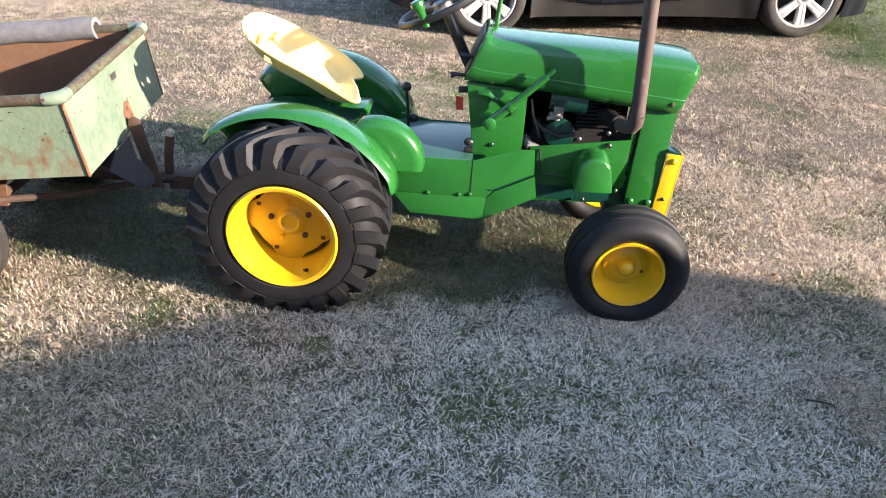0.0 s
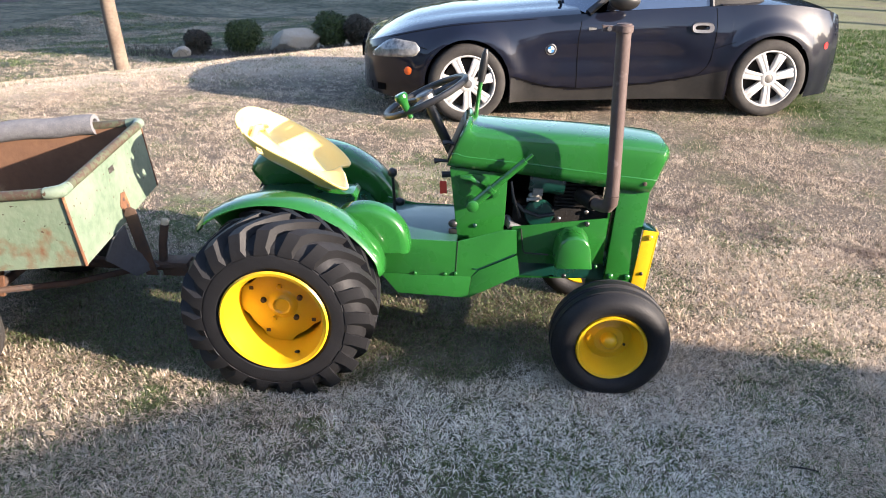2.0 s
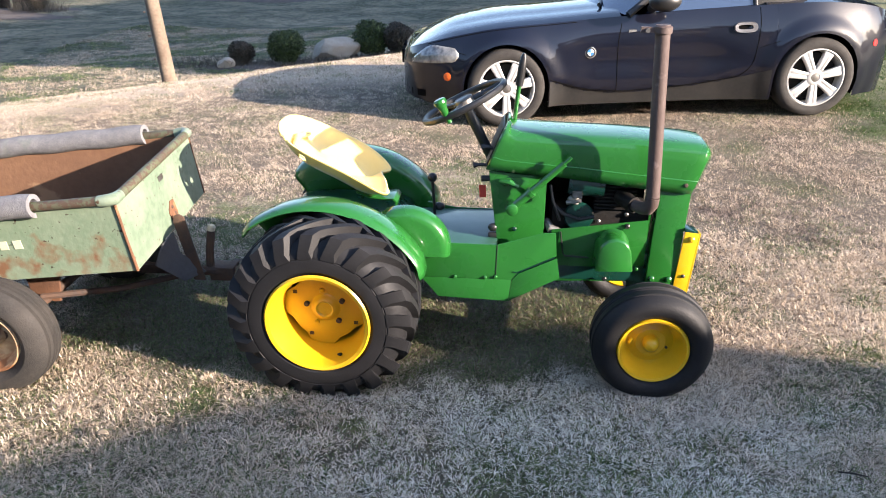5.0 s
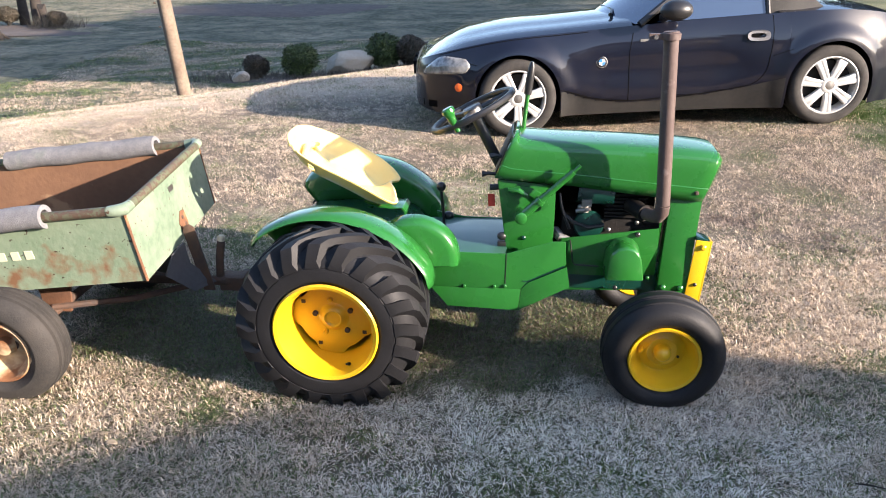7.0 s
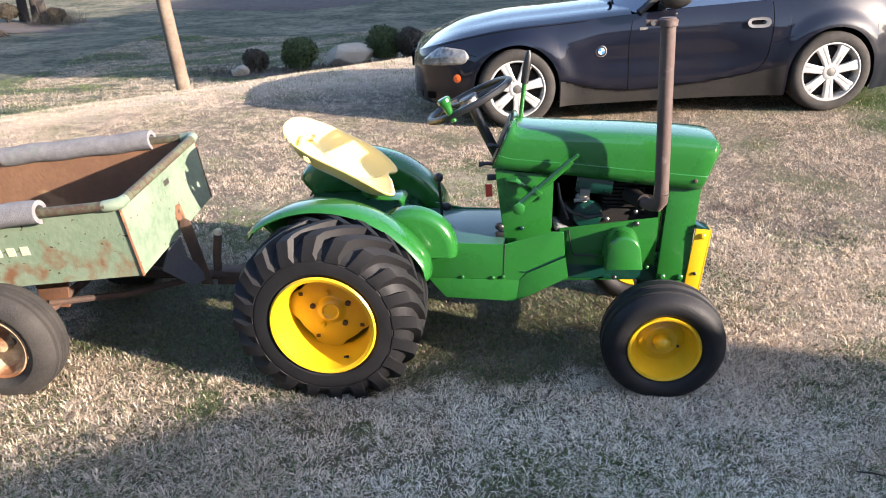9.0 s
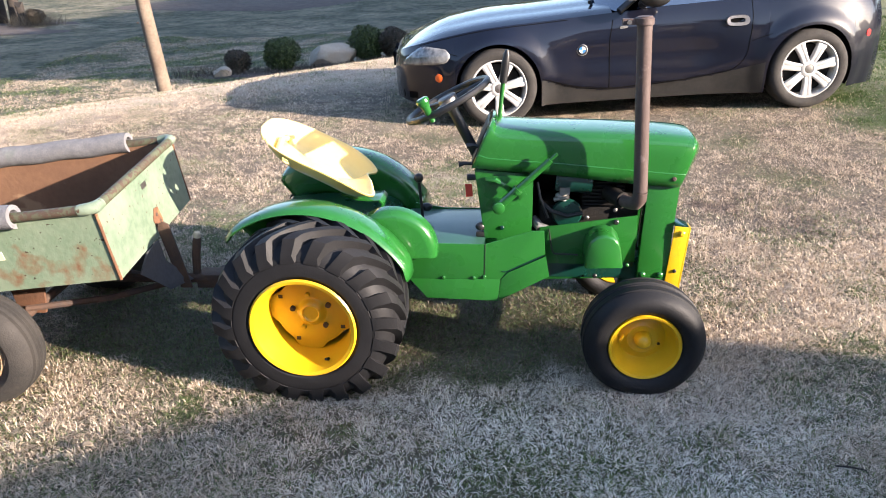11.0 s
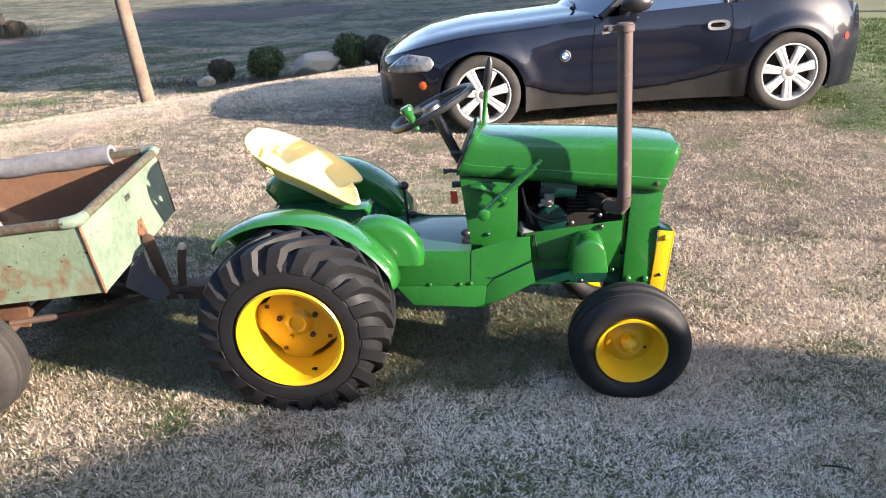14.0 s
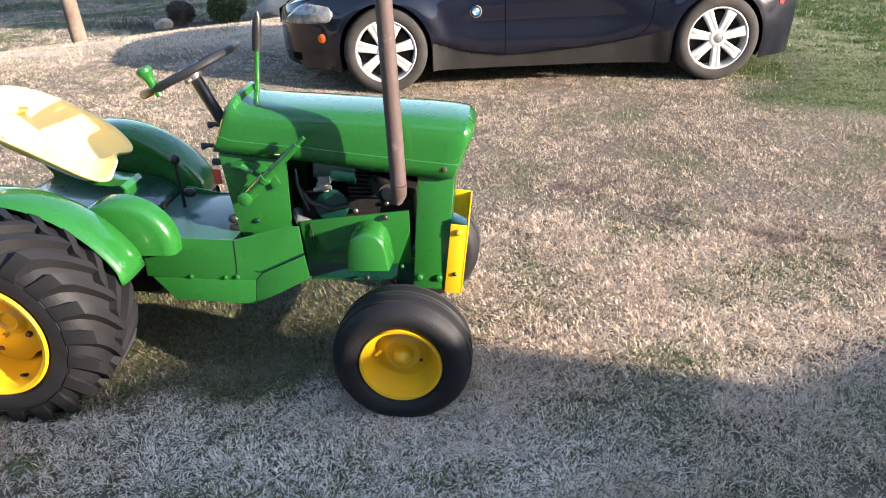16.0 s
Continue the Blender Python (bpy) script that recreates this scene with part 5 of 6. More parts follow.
    gap([(0.905 + (1.80 - 0.905) * k / 16, curve(CREASE, 0.905 + (1.80 - 0.905) * k / 16) + 0.004) for k in range(17)] + [(1.80 + 0.20 * math.sin(a), 0.329 + 0.20 - 0.20 * math.cos(a)) for a in [0.2 * k for k in range(1, 8)]] + [(2.004, 0.56), (2.018, 0.66), (2.022, 0.76), (2.016, 0.872)])
    gap([(0.352 + (0.905 - 0.352) * k / 10, curve(CREASE, 0.352 + (0.905 - 0.352) * k / 10) + 0.004) for k in range(11)], 0.003)
    gap([(2.02 + 0.03 * k, 0.565 + 0.010 * k) for k in range(6)], 0.0025)
    gap([(-0.50 + 0.045 * k, 0.640 - 0.012 * k) for k in range(5)], 0.003)
    gap([(-0.62 + 0.07 * k, curve(SHOULDER, -0.62 + 0.07 * k) - 0.012) for k in range(18)], 0.003)
    # head lamp set in the corner, amber and red markers, side badge, handle, mirror
    for far in (False, True):
        fy = (lambda v: CAR_W - v) if far else (lambda v: v)
        bm = bmesh.new()
        rings = []
        for k in range(15):
            u = k / 14
            x = -0.765 + 0.385 * u
            lo = 0.515 + 0.020 * u + 0.045 * max(0.0, (u - 0.86) / 0.14) ** 2
            hi = 0.545 + 0.125 * math.sin(min(u * 1.8, 1) * math.pi / 2) - 0.030 * max(0, u - 0.4) / 0.6 - 0.035 * max(0.0, (u - 0.9) / 0.1) ** 2
            hi = max(hi, lo + 0.004)
            rings.append([(x, fy(flank(x, lo + (hi - lo) * j / 6) - 0.006 - 0.006 * math.sin(math.pi * j / 6) * math.sin(math.pi * u)), lo + (hi - lo) * j / 6) for j in range(7)])
        skin(bm, rings, closed=False)
        lamp = part("head_lamp", bm, clear, root, "hazy glass head lamp")
        m = lamp.modifiers.new("thickness", "SOLIDIFY")
        m.thickness = 0.01
        bm = bmesh.new()
        x, z = -0.476, 0.418
        y = flank(x, z)
        lathe(bm, [(0.035, 0.004), (0.033, -0.004), (0.020, -0.008), (0.0, -0.009)], (0, 0, 0), segs=24)
        turn = pose(x, fy(y), z, 0, 0, 180 if far else -22)
        bmesh.ops.transform(bm, matrix=turn, verts=bm.verts[:])
        part("side_marker", bm, amber, root, "round amber side marker")
        bm = bmesh.new()
        spot = [(2.985 + 0.021 * math.cos(b), 0.562 + 0.028 * math.sin(b)) for b in [2 * math.pi * j / 20 for j in range(20)]]
        skin(bm, [[(xx, fy(flank(xx, zz) + 0.002), zz) for xx, zz in spot], [(xx, fy(flank(xx, zz) - 0.005), zz) for xx, zz in spot]], caps=True)
        part("rear_marker", bm, red, root, "red rear marker")
        for name, r, d, m in (("badge_ring", 0.045, 0.006, STEEL), ("badge_disc", 0.040, 0.008, BLACK)):
            bm = bmesh.new()
            lathe(bm, [(r, 0.004), (r, -d), (r * 0.8, -d - 0.002), (0.0, -d - 0.002)], (0, 0, 0), segs=32)
            bmesh.ops.transform(bm, matrix=pose(0.682, fy(flank(0.682, 0.572)), 0.572, -8 if not far else 8, 0, 180 if far else 0), verts=bm.verts[:])
            part(name, bm, m, root)
        for k in range(4):
            bm = bmesh.new()
            wedge = [(0.0, 0.0)] + [(0.026 * math.cos(radians(90 * k + 15 * j)), 0.026 * math.sin(radians(90 * k + 15 * j))) for j in range(7)]
            prism(bm, wedge, -0.014, -0.011)
            bmesh.ops.transform(bm, matrix=pose(0.682, fy(flank(0.682, 0.572)), 0.572, -8 if not far else 8, 0, 180 if far else 0), verts=bm.verts[:])
            part("badge_quarter", bm, enamel[k % 2], root)
        bm = bmesh.new()
        outline = [(1.905 + 0.092 * math.copysign(abs(math.cos(a)) ** 0.6, math.cos(a)), 0.726 + 0.042 * math.copysign(abs(math.sin(a)) ** 0.7, math.sin(a))) for a in [2 * math.pi * k / 28 for k in range(28)]]
        inner = [(1.90 + (x - 1.905) * 0.62, 0.728 + (z - 0.726) * 0.42) for x, z in outline]
        skin(bm, [[(x, fy(flank(x, z) + 0.004), z) for x, z in outline], [(x, fy(flank(x, z) - 0.020), z) for x, z in [(1.905 + (x - 1.905) * 0.94, 0.726 + (z - 0.726) * 0.9) for x, z in outline]], [(x, fy(flank(x, z) - 0.018), z) for x, z in inner], [(x, fy(flank(x, z) - 0.004), z) for x, z in inner]])
        handle = part("door_handle", bm, STEEL, root, "silver door handle")
        bm = bmesh.new()
        prism(bm, inner, fy(flank(1.9, 0.73) - 0.004), fy(flank(1.9, 0.73) - 0.002))
        part("handle_recess", bm, dark, handle)
        bm = bmesh.new()
        skin(bm, [[(x, fy(flank(x, 0.72) - 0.006), z) for x, z in ((0.985, 0.715), (1.045, 0.72), (1.05, 0.735), (0.985, 0.738))], [(x, fy(flank(x, 0.72) - 0.001), z) for x, z in ((0.985, 0.715), (1.045, 0.72), (1.05, 0.735), (0.985, 0.738))]], caps=True)
        part("side_repeater", bm, clear, root)
        bm = bmesh.new()
        ball(bm, (1.215, fy(-0.06), 0.955), 0.1, (1.25, 0.9, 0.78), 20, 12)
        tube(bm, [(1.20, fy(0.02), 0.93), (1.16, fy(0.13), 0.885)], [0.04, 0.035], 10)
        part("wing_mirror", bm, BLACK, root, "black wing mirror")
        # side window and its black frame
        bm = bmesh.new()
        skin(bm, [[(1.12, fy(0.13), 0.855), (2.0, fy(0.13), 0.885)], [(1.45, fy(0.25), 1.16), (1.98, fy(0.26), 1.17)]], closed=False)
        win = part("side_window", bm, glass, root, "dark side window")
        bm = bmesh.new()
        tube(bm, [(0.98, fy(0.12), 0.845), (1.20, fy(0.19), 1.0), (1.45, fy(0.26), 1.175)], 0.03, 8)
        part("windscreen_pillar", bm, BLACK, root)
        bm = bmesh.new()
        tube(bm, [(1.99, fy(0.125), 0.88), (1.99, fy(0.19), 1.03), (1.98, fy(0.26), 1.18)], 0.018, 8)
        part("window_frame", bm, BLACK, win)
    bm = bmesh.new()
    rings = [[(x + 0.18 * (1 - math.sin(math.pi * k / 12)) * 1.0, 0.14 + (CAR_W - 0.28) * k / 12 if z < 0.95 else 0.26 + (CAR_W - 0.52) * k / 12, z + 0.06 * math.sin(math.pi * k / 12)) for k in range(13)] for x, z in ((0.78, 0.845), (1.28, 1.175))]
    skin(bm, rings, closed=False)
    part("windscreen", bm, glass, root, "sky-reflecting windscreen")
    bm = bmesh.new()
    tube(bm, [(0.80, 0.40, 0.905), (0.86, 0.62, 0.925), (0.83, 0.98, 0.94)], [0.016, 0.012, 0.008], 8)
    part("wiper", bm, BLACK, root)
    bm = bmesh.new()
    rings = []
    for x, z, y0 in ((1.43, 1.17, 0.26), (1.7, 1.225, 0.26), (2.0, 1.20, 0.25), (2.25, 1.06, 0.20), (2.45, 0.90, 0.16)):
        rings.append([(x, y0 - 0.09 * (1 if x > 1.95 else 0), min(0.88, z))] + [(x, y0 + (CAR_W - 2 * y0) * k / 12, z + 0.05 * math.sin(math.pi * k / 12)) for k in range(13)] + [(x, CAR_W - y0 + 0.09 * (1 if x > 1.95 else 0), min(0.88, z))])
    skin(bm, rings, closed=False)
    part("soft_top", bm, cloth, root, "black cloth soft top")
    # grille, lower intake
    for s in (-1, 1):
        bm = bmesh.new()
        y = CAR_W / 2 + s * 0.17
        prism(bm, [(y - 0.15, 0.47), (y + 0.15, 0.47), (y + 0.14, 0.58), (y - 0.14, 0.585)], -0.862, -0.82, "x")
        part("grille", bm, dark, root, bevel=0.008)
    bm = bmesh.new()
    skin(bm, [[(x, flank(x, z) - 0.004, z) for z in (0.24, 0.27, 0.30)] for x in (-0.78, -0.72, -0.66)], closed=False)
    part("fog_lamp_pocket", bm, dark, root)
    bm = bmesh.new()
    prism(bm, [(0.62, 0.24), (CAR_W - 0.62, 0.24), (CAR_W - 0.60, 0.36), (0.60, 0.36)], -0.85, -0.80, "x")
    part("lower_intake", bm, dark, root, bevel=0.01)


car()


# ---- beyond the lawn's crest ----
def pole():
    wood = mat("weathered_pole_wood", (0.20, 0.155, 0.115), 0.85, second=(0.085, 0.055, 0.038), amount=0.8, big=3, fine=30, bump=0.6)
    bm = bmesh.new()
    rings = []
    for k in range(15):
        z = -0.95 + 0.5 * k
        cx, cy = -4.985 - 0.078 * (z + 0.65), 11.39
        r = 0.114 - 0.0035 * k
        rings.append([(cx + r * (1 + 0.03 * math.sin(5 * a + k)) * math.cos(a), cy + r * (1 + 0.03 * math.sin(3 * a)) * math.sin(a), z) for a in [2 * math.pi * i / 20 for i in range(20)]])
    skin(bm, rings, caps=True)
    root = thing("wooden_pole", (0, 0, 0), "leaning weathered round wooden pole at the lawn's edge", "pole")
    part("shaft", bm, wood, root)
    for k in range(4):
        bm = bmesh.new()
        z = -0.3 + 0.35 * k
        x = -4.985 - 0.078 * (z + 0.65)
        tube(bm, [(x - 0.112, 11.33, z), (x - 0.135, 11.31, z)], 0.012, 6)
        part("staple", bm, RUST_DARK, root)


pole()


def leaf_material(name, a, b):
    m = bpy.data.materials.new(name)
    m.use_nodes = True
    nt = m.node_tree
    geo = nt.nodes.new("ShaderNodeNewGeometry")
    mix = nt.nodes.new("ShaderNodeMix")
    mix.data_type = "RGBA"
    mix.inputs["A"].default_value, mix.inputs["B"].default_value = (*a, 1), (*b, 1)
    nt.links.new(geo.outputs["Random Per Island"], mix.inputs["Factor"])
    nt.links.new(mix.outputs["Result"], nt.nodes["Principled BSDF"].inputs["Base Color"])
    nt.nodes["Principled BSDF"].inputs["Roughness"].default_value = 0.65
    return m


LEAF = leaf_material("bush_leaves", (0.014, 0.028, 0.007), (0.065, 0.10, 0.024))
LEAF_RED = leaf_material("russet_leaves", (0.018, 0.02, 0.012), (0.07, 0.05, 0.032))
LEAF_DRY = leaf_material("dry_twigs", (0.04, 0.037, 0.03), (0.12, 0.105, 0.08))
LEAF_PINE = leaf_material("tree_leaves", (0.02, 0.035, 0.012), (0.06, 0.085, 0.03))
BARK = mat("bark", (0.035, 0.028, 0.023), 0.9, second=(0.018, 0.014, 0.011), amount=0.7, big=4, fine=25, bump=0.8)


def leaves(name, count, radius, size, material, parent, seed, shape=(1, 1, 1), centre=(0, 0, 0), hollow=0.5):
    """Many small leaves in a ragged crown with gaps."""
    rng = np.random.default_rng(seed)
    d = rng.normal(size=(count, 3))
    d /= np.linalg.norm(d, axis=1)[:, None]
    lumps = rng.normal(size=(18, 3))
    lumps /= np.linalg.norm(lumps, axis=1)[:, None]
    reach = 0.80 + 0.24 * np.max(np.clip(d @ lumps.T, 0, 1) ** 6, axis=1)
    r = radius * reach * (hollow + (1 - hollow) * rng.random(count) ** 0.5)
    p = d * r[:, None] * np.array(shape) + np.array(centre)
    u = rng.normal(size=(count, 3))
    u /= np.linalg.norm(u, axis=1)[:, None]
    v = np.cross(u, d + 0.4 * rng.normal(size=(count, 3)))
    v /= np.linalg.norm(v, axis=1)[:, None] + 1e-6
    s = size * (0.6 + 0.8 * rng.random(count))[:, None]
    co = np.stack([p - u * s, p + v * s * 0.45, p + u * s, p - v * s * 0.45], 1).reshape(-1, 3)
    me = bpy.data.meshes.new(name)
    me.from_pydata([tuple(c) for c in co], [], [(4 * i, 4 * i + 1, 4 * i + 2, 4 * i + 3) for i in range(count)])
    me.materials.append(material)
    ob = new(name, me)
    ob.parent = parent
    return ob


def bush(x, y, r, material, label, seed, squash=0.95):
    z = height(x, y)
    root = thing("bush", (x, y, z), label, "bush", "bushes in the bed")
    bm = bmesh.new()
    for k in range(6):
        a = k * 1.05 + seed
        tube(bm, [(0.03 * math.cos(a), 0.03 * math.sin(a), -0.05), (0.25 * r * math.cos(a), 0.25 * r * math.sin(a), 0.6 * r), (0.6 * r * math.cos(a), 0.6 * r * math.sin(a), 1.3 * r)], [0.018, 0.012, 0.005], 6)
    part("stem", bm, BARK, root)
    leaves("crown", 6500, r, 0.024 * r / 0.5 + 0.010, material, root, seed, (1, 1, squash), (0, 0, r * 0.95), 0.35)


bush(-5.07, 18.7, 0.48, LEAF, "round clipped dark green bush in the mulch bed", 3)
bush(-6.30, 18.9, 0.34, LEAF_RED, "small reddish dark bush in the mulch bed", 4)
bush(-3.05, 19.6, 0.52, LEAF, "dark green bush beside the pale boulder", 5)
bush(-2.30, 19.5, 0.46, LEAF_RED, "loose dark bush behind the car", 6)


def boulder(x, y, sx, sy, sz, seed, label):
    stone = mat("pale_boulder", (0.40, 0.36, 0.30), 0.9, second=(0.30, 0.25, 0.19), amount=0.6, big=2.5, fine=18, bump=0.7)
    bm = bmesh.new()
    bmesh.ops.create_icosphere(bm, subdivisions=4, radius=1.0)
    rng = random.Random(int(seed * 10))
    cuts = []
    for k in range(11):
        d = Vector((rng.gauss(0, 1), rng.gauss(0, 1), rng.gauss(0.2, 1))).normalized()
        cuts.append((d, rng.uniform(0.50, 0.86)))
    for v in bm.verts:
        for d, h in cuts:
            over = v.co.dot(d) - h
            if over > 0:
                v.co -= d * over * 0.92
        v.co *= 1 + noise.noise(v.co * 3.7 + Vector((0, seed, 0))) * 0.07
        v.co = Vector((v.co.x * sx, v.co.y * sy, v.co.z * sz))
    ob = part("boulder", bm, stone, None, sharp=30)
    ob.location = (x, y, height(x, y) + sz * 0.6)
    tagged(ob, label, "boulder", "boulders in the bed")


boulder(-3.95, 19.2, 0.74, 0.42, 0.42, 4.1, "large pale boulder in the mulch bed")
boulder(-6.5, 18.2, 0.25, 0.2, 0.18, 5.0, "small pale boulder in the mulch bed")


def patch(name, x, y, rx, ry, turn, material, label, seed, lift=0.02):
    """A thin bed of mulch laid over the ground, with a ragged edge."""
    rings = []
    bm = bmesh.new()
    ca, sa = math.cos(radians(turn)), math.sin(radians(turn))
    for k in (1.0, 0.85, 0.55, 0.25, 0.04):
        ring = []
        for i in range(44):
            a = 2 * math.pi * i / 44
            w = k * (1 + 0.10 * noise.noise((2 * math.cos(a), 2 * math.sin(a), seed)))
            u, v = rx * w * math.cos(a), ry * w * math.sin(a)
            px, py = x + ca * u - sa * v, y + sa * u + ca * v
            ring.append((px, py, height(px, py) + (lift if k < 0.99 else -0.02) + 0.02 * (1 - k)))
        rings.append(ring)
    skin(bm, rings)
    ob = part(name, bm, material, None, sharp=80)
    return tagged(ob, label, "mulch", kind="stuff")


MULCH = mat("dark_mulch", (0.045, 0.035, 0.032), 0.95, second=(0.10, 0.078, 0.065), amount=0.8, big=2.0, fine=22, bump=0.9, world_space=True)
patch("mulch_bed", -4.6, 18.9, 3.1, 1.1, 8, MULCH, "dark mulch bed with leaf litter", 1.0)
patch("mulch_bed", -22.6, 34.2, 4.4, 3.4, 10, MULCH, "dark mulch bed round the tree trunks", 4.0, 0.03)
patch("mulch_bed", -14.5, 46.0, 8.0, 4.5, 4, MULCH, "wide dark mulch bed in the far lawn", 7.0, 0.04)


def dry_plants(x, y, rx, ry, count, seed, tall=0.35):
    """Withered stalks in the beds."""
    rng = np.random.default_rng(seed)
    verts, faces = [], []
    for k in range(count):
        a, q = rng.uniform(0, 6.283), math.sqrt(rng.random())
        px, py = x + rx * q * math.cos(a), y + ry * q * math.sin(a)
        z = height(px, py)
        h = tall * rng.uniform(0.3, 1.0)
        lx, ly = rng.normal(0, 0.6 * h), rng.normal(0, 0.6 * h)
        w = 0.005
        i = len(verts)
        verts += [(px - w, py, z), (px + w, py, z), (px + lx * 0.5 + w, py + ly * 0.5, z + h * 0.6), (px + lx * 0.5 - w, py + ly * 0.5, z + h * 0.6), (px + lx, py + ly, z + h)]
        faces += [(i, i + 1, i + 2, i + 3), (i + 3, i + 2, i + 4)]
    me = bpy.data.meshes.new("dry_plants")
    me.from_pydata(verts, [], faces)
    me.materials.append(LEAF_DRY)
    tagged(new("dry_plants", me), "withered grey stalks in the mulch", "dry plants", kind="stuff")


dry_plants(-4.2, 18.9, 2.7, 0.9, 1500, 21, 0.2)
dry_plants(-7.0, 18.4, 0.9, 0.6, 200, 22, 0.38)
dry_plants(-21.6, 35.6, 1.4, 0.9, 420, 23, 0.9)


def tree(name, x, y, tall, crown, seed, label, leafy=True, group="trees", middle=0.66, half=0.36):
    z = height(x, y)
    root = thing(name, (x, y, z), label, "tree", group)
    rng = random.Random(seed)
    bm = bmesh.new()
    tube(bm, [(0, 0, -0.3), (0.05, 0.03, tall * 0.2), (0.12 * rng.uniform(-1, 1), 0.1, tall * 0.5), (0.2 * rng.uniform(-1, 1), 0.15, tall * 0.9)], [0.045 * tall * 0.55, 0.036 * tall * 0.5, 0.024 * tall * 0.5, 0.008 * tall * 0.5], 12)
    part("trunk", bm, BARK, root)
    for k in range(9):
        a, h = k * 2.4 + seed, tall * (0.32 + 0.06 * k)
        reach = crown * rng.uniform(0.55, 0.9)
        bm = bmesh.new()
        tube(bm, [(0, 0, h), (reach * 0.5 * math.cos(a), reach * 0.5 * math.sin(a), h + 0.12 * tall), (reach * math.cos(a), reach * math.sin(a), h + 0.20 * tall)], [0.012 * tall * 0.5, 0.008 * tall * 0.5, 0.003 * tall * 0.5], 7)
        part("limb", bm, BARK, root)
    if leafy:
        leaves("crown", 5200, crown, 0.26, LEAF_PINE, root, seed, (1, 1, half * tall / crown), (0, 0, tall * middle), 0.15)
    return root


# unseen trees added off to the right, to lay long shade over the far lawn
for k, (x, y, tall, crown) in enumerate(((17, 12.9, 11, 3.6), (22, 18.2, 13, 4.4), (15, 23.4, 10, 3.6), (26, 28, 14, 5.0), (18, 34.3, 12, 4.6), (30, 41, 15, 5.5), (13, 18.0, 9, 3.4), (21, 24.2, 12, 4.6), (25, 35, 13, 5.2), (34, 51, 15, 6.0), (24, 47, 13, 5.0), (15, 10.2, 9, 2.3))):
    tree("tree", x, y, tall, crown, 31 + k, "unseen leafy tree added to shade the far lawn")
# two bare trunks in the far bed
tree("tree", -24.2, 37.1, 11, 2.6, 51, "bare dark trunk in a mulch bed", False)
tree("tree", -23.1, 36.5, 12, 2.8, 52, "bare dark trunk in a mulch bed", False)
bush(-24.6, 36.4, 0.6, LEAF_RED, "low dark shrub under the bare trunks", 8, 0.7)
bush(-21.6, 35.6, 0.5, LEAF_RED, "small dark shrub in the far bed", 9, 0.8)


def stump(x, y, r, tall, lean, label):
    """A broken trunk, flared at its foot."""
    root = thing("tree_stump", (x, y, height(x, y)), label, "stump", "stumps in the far bed")
    bm = bmesh.new()
    rings = []
    for k in range(7):
        f = k / 6
        q = r * (1.35 - 0.45 * min(f * 2.5, 1))
        rings.append([(lean * f * tall + q * (1 + 0.10 * math.sin(5 * a + k)) * math.cos(a), q * (1 + 0.08 * math.sin(3 * a + 1)) * math.sin(a), -0.1 + f * tall * (1 + 0.12 * math.sin(2 * a + 1) * f)) for a in [2 * math.pi * i / 14 for i in range(14)]])
    skin(bm, rings, caps=True)
    part("trunk", bm, BARK, root)
    for k in range(3):
        a = 0.8 + 2.1 * k
        bm = bmesh.new()
        tube(bm, [(0.7 * r * math.cos(a), 0.7 * r * math.sin(a), 0.22), (1.7 * r * math.cos(a), 1.7 * r * math.sin(a), 0.04), (2.4 * r * math.cos(a), 2.4 * r * math.sin(a), -0.08)], [0.35 * r, 0.25 * r, 0.12 * r], 8)
        part("root", bm, BARK, root)


stump(-22.3, 35.9, 0.20, 1.1, -0.12, "dark broken stump beside the bare trunks")
stump(-20.7, 29.7, 0.22, 1.0, -0.10, "dark stump at the edge of the mulch bed")


# ---- unseen woods added all round the open ground, to block low sky light ----
def woods(count, seed):
    rng = np.random.default_rng(seed)
    a = rng.uniform(0, 2 * np.pi, count)
    r = 62 + 10 * rng.random(count)
    away = np.clip(1.0 - (np.cos(a + 0.38) - 0.55) * 4, 0, 1)
    top = 9.5 + 9.0 * away + 2.2 * np.sin(a * 9) + 1.6 * np.sin(a * 23 + 1) + 0.8 * np.sin(a * 57)
    low = np.clip((np.sin(a) - 0.2) / 0.45, 0, 1)
    top = top * (1 - low) + (8.5 + 1.2 * np.sin(a * 31) + 0.6 * np.sin(a * 67)) * low
    r = r + 34 * low
    h = rng.random(count) ** 0.8
    p = np.stack([r * np.cos(a), 6 + r * np.sin(a), -2.5 + h * (top + 2.5)], 1)
    u, v = rng.normal(size=(count, 3)), rng.normal(size=(count, 3))
    u /= np.linalg.norm(u, axis=1)[:, None]
    v = np.cross(u, v)
    v /= np.linalg.norm(v, axis=1)[:, None]
    s = (0.7 + 0.8 * rng.random(count))[:, None]
    co = np.stack([p - u * s, p + v * s * 0.6, p + u * s, p - v * s * 0.6], 1).reshape(-1, 3)
    me = bpy.data.meshes.new("woods")
    me.from_pydata([tuple(c) for c in co], [], [(4 * i, 4 * i + 1, 4 * i + 2, 4 * i + 3) for i in range(count)])
    me.materials.append(LEAF_PINE)
    tagged(new("woods", me), "unseen belt of trees added to block the low sky", "woods", kind="stuff")


woods(40000, 77)


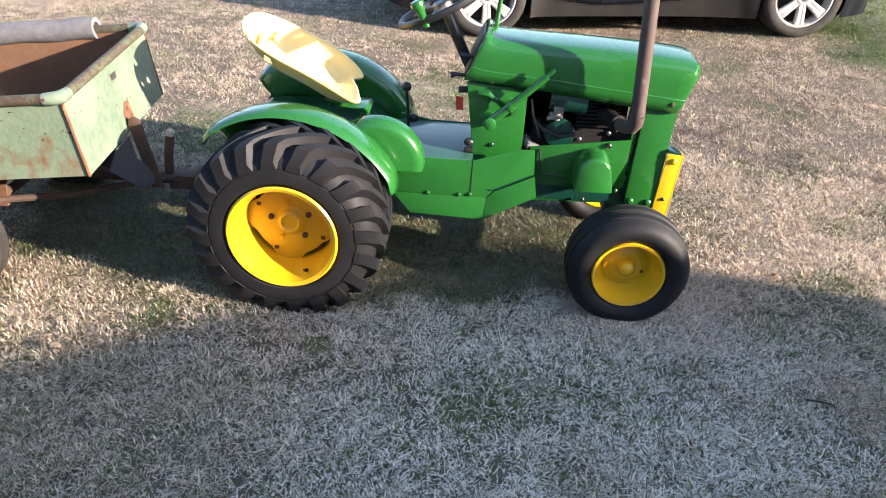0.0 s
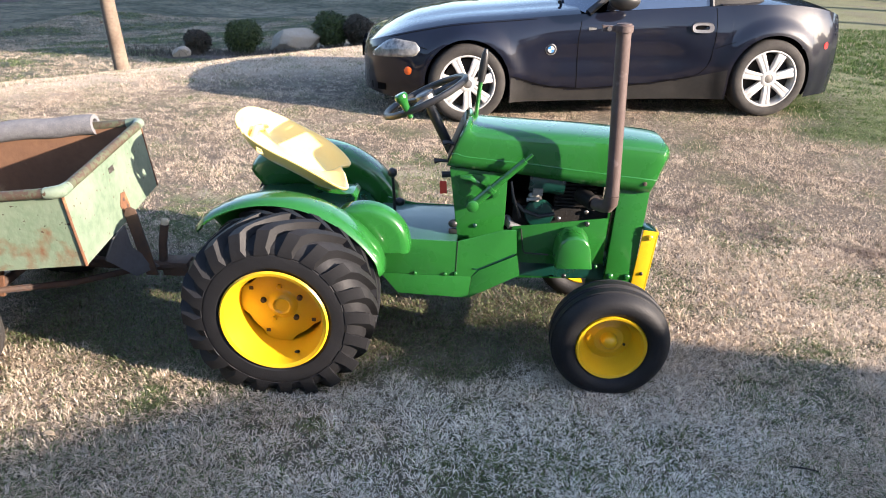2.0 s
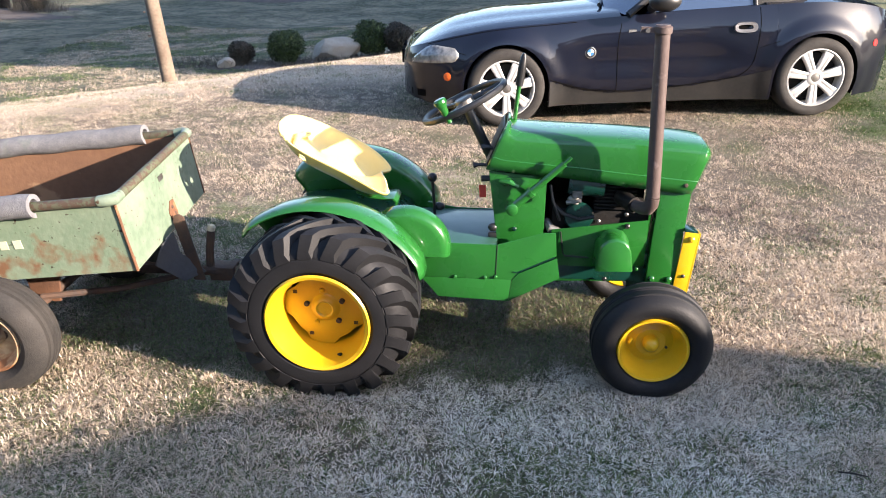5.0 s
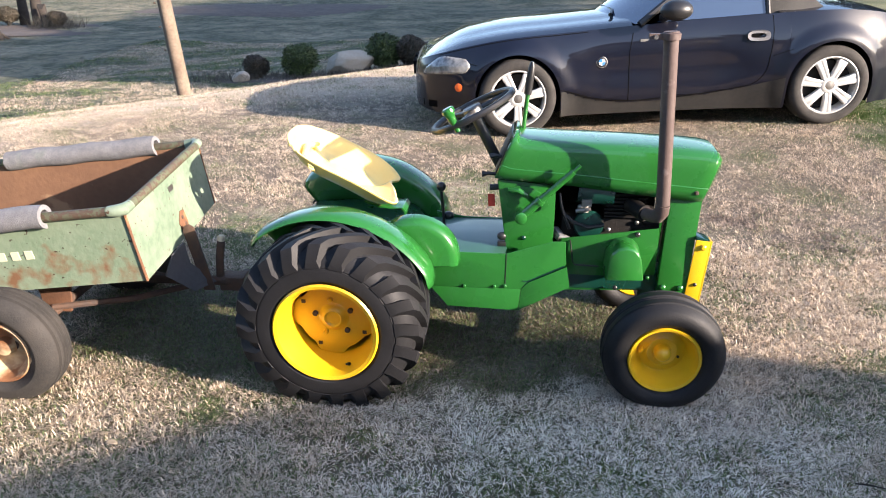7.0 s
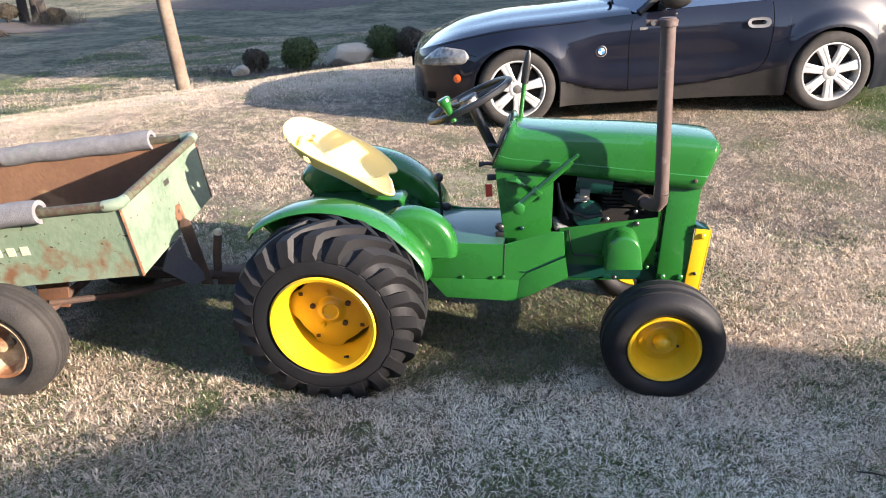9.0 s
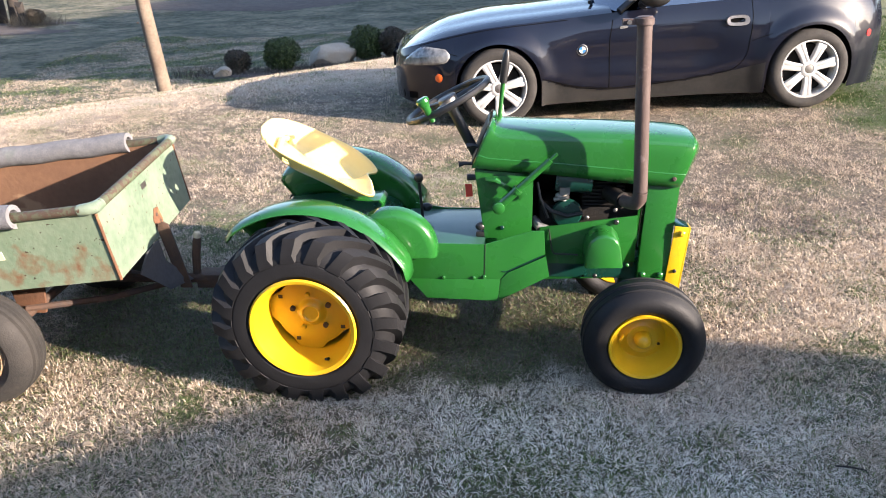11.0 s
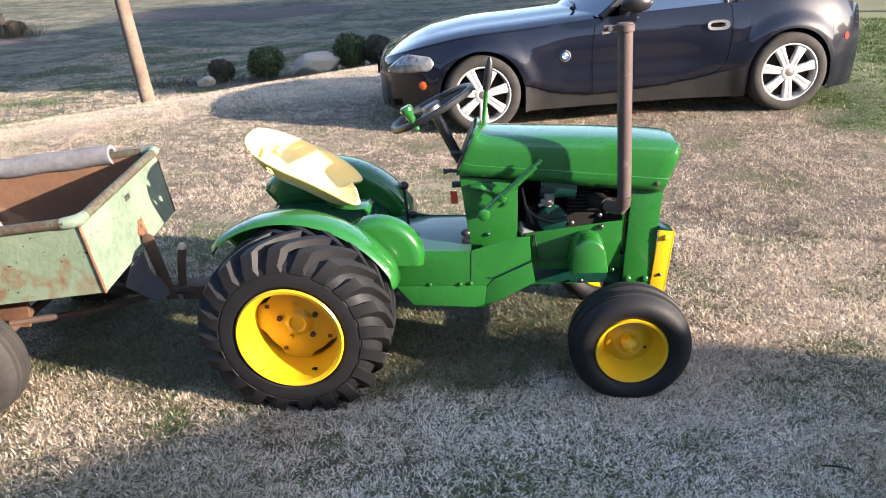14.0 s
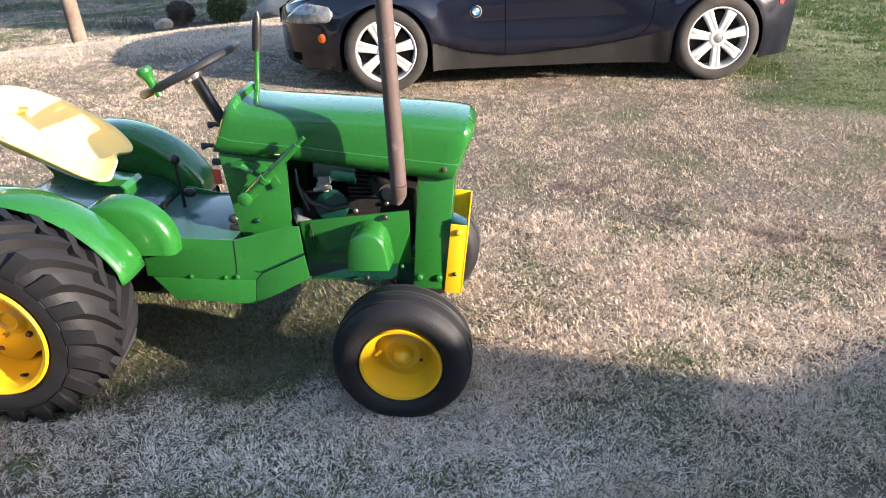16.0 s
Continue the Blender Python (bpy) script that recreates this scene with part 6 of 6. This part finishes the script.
# ---- an unseen house added behind the camera, its two gables placed to shade the near lawn ----
def house():
    siding = mat("pale_siding", (0.55, 0.53, 0.49), 0.7, second=(0.45, 0.43, 0.40), amount=0.4, bump=0.2)
    tiles = mat("grey_shingles", (0.12, 0.115, 0.11), 0.9, second=(0.06, 0.06, 0.06), amount=0.6, bump=0.6)
    root = thing("house", (0, 0, 0), "unseen pale gabled house, added to shade the near lawn", "house")
    # two gabled blocks set askew, each from its near eave corner: depth along u, width across it
    u, v, pitch = Vector((0.98, -0.20, 0)), Vector((-0.20, -0.98, 0)), 0.300
    for corner, half, deep in ((Vector((7.8, -0.505, 2.535)), 5.0, 9.0), (Vector((10.6, -0.23, 2.57)), 4.0, 8.0)):
        def at(across, along, z):
            p = corner + v * across + u * along
            return (p.x, p.y, z)
        eave, top = corner.z, corner.z + pitch * half
        bm = bmesh.new()
        skin(bm, [[at(a, d, z) for a, z in ((0.35, -0.3), (0.35, eave - 0.06), (half, top - 0.16), (2 * half - 0.35, eave - 0.06), (2 * half - 0.35, -0.3))] for d in (0.3, deep)], caps=True)
        part("wall", bm, siding, root)
        for e in (0.0, 2 * half):
            bm = bmesh.new()
            skin(bm, [[at(e, d, eave), at(half, d, top), at(half, d, top - 0.14), at(e, d, eave - 0.14)] for d in (0.0, deep + 0.3)], caps=True)
            part("roof", bm, tiles, root)
    # an added long wing, unseen, cutting sky light at the lawn's near edge
    bm = bmesh.new()
    prism(bm, [(-4.8, -0.3), (-4.8, 3.9), (-8.5, 5.6), (-12.2, 3.9), (-12.2, -0.3)], -15.0, 5.2, "x")
    part("wing_wall", bm, siding, root)
    for a, b in ((-4.4, -8.5), (-12.6, -8.5)):
        bm = bmesh.new()
        prism(bm, [(a, 3.82), (b, 5.74), (b, 5.60), (a, 3.68)], -15.3, 5.3, "x")
        part("roof", bm, tiles, root)


house()


def dead_leaf():
    bm = bmesh.new()
    x, y = -1.13, 1.79
    rings = []
    for k in range(5):
        u = k / 4
        w = 0.013 * math.sin(math.pi * (0.08 + 0.84 * u))
        rings.append([(x - 0.022 + 0.044 * u, y + w * v, height(x, y) + 0.036 + 0.010 * abs(v) + 0.006 * math.sin(3 * u)) for v in (-1, -0.5, 0, 0.5, 1)])
    skin(bm, rings, closed=False)
    ob = part("fallen_leaf", bm, mat("pale_dead_leaf", (0.26, 0.21, 0.15), 0.8), None)
    m = ob.modifiers.new("thickness", "SOLIDIFY")
    m.thickness = 0.002
    tagged(ob, "curled pale brown fallen leaf on the grass", "leaf")


dead_leaf()


def twig():
    bm = bmesh.new()
    z = height(1.18, 1.81)
    tube(bm, [(1.140, 1.818, z + 0.030), (1.165, 1.810, z + 0.034), (1.190, 1.809, z + 0.031), (1.220, 1.796, z + 0.033)], [0.0022, 0.0030, 0.0028, 0.0016], 7)
    tube(bm, [(1.167, 1.810, z + 0.034), (1.181, 1.822, z + 0.040), (1.189, 1.828, z + 0.041)], [0.0018, 0.0014, 0.0008], 6)
    tagged(part("twig", bm, BARK, None), "small dark broken twig lying in the dry grass", "twig")


twig()
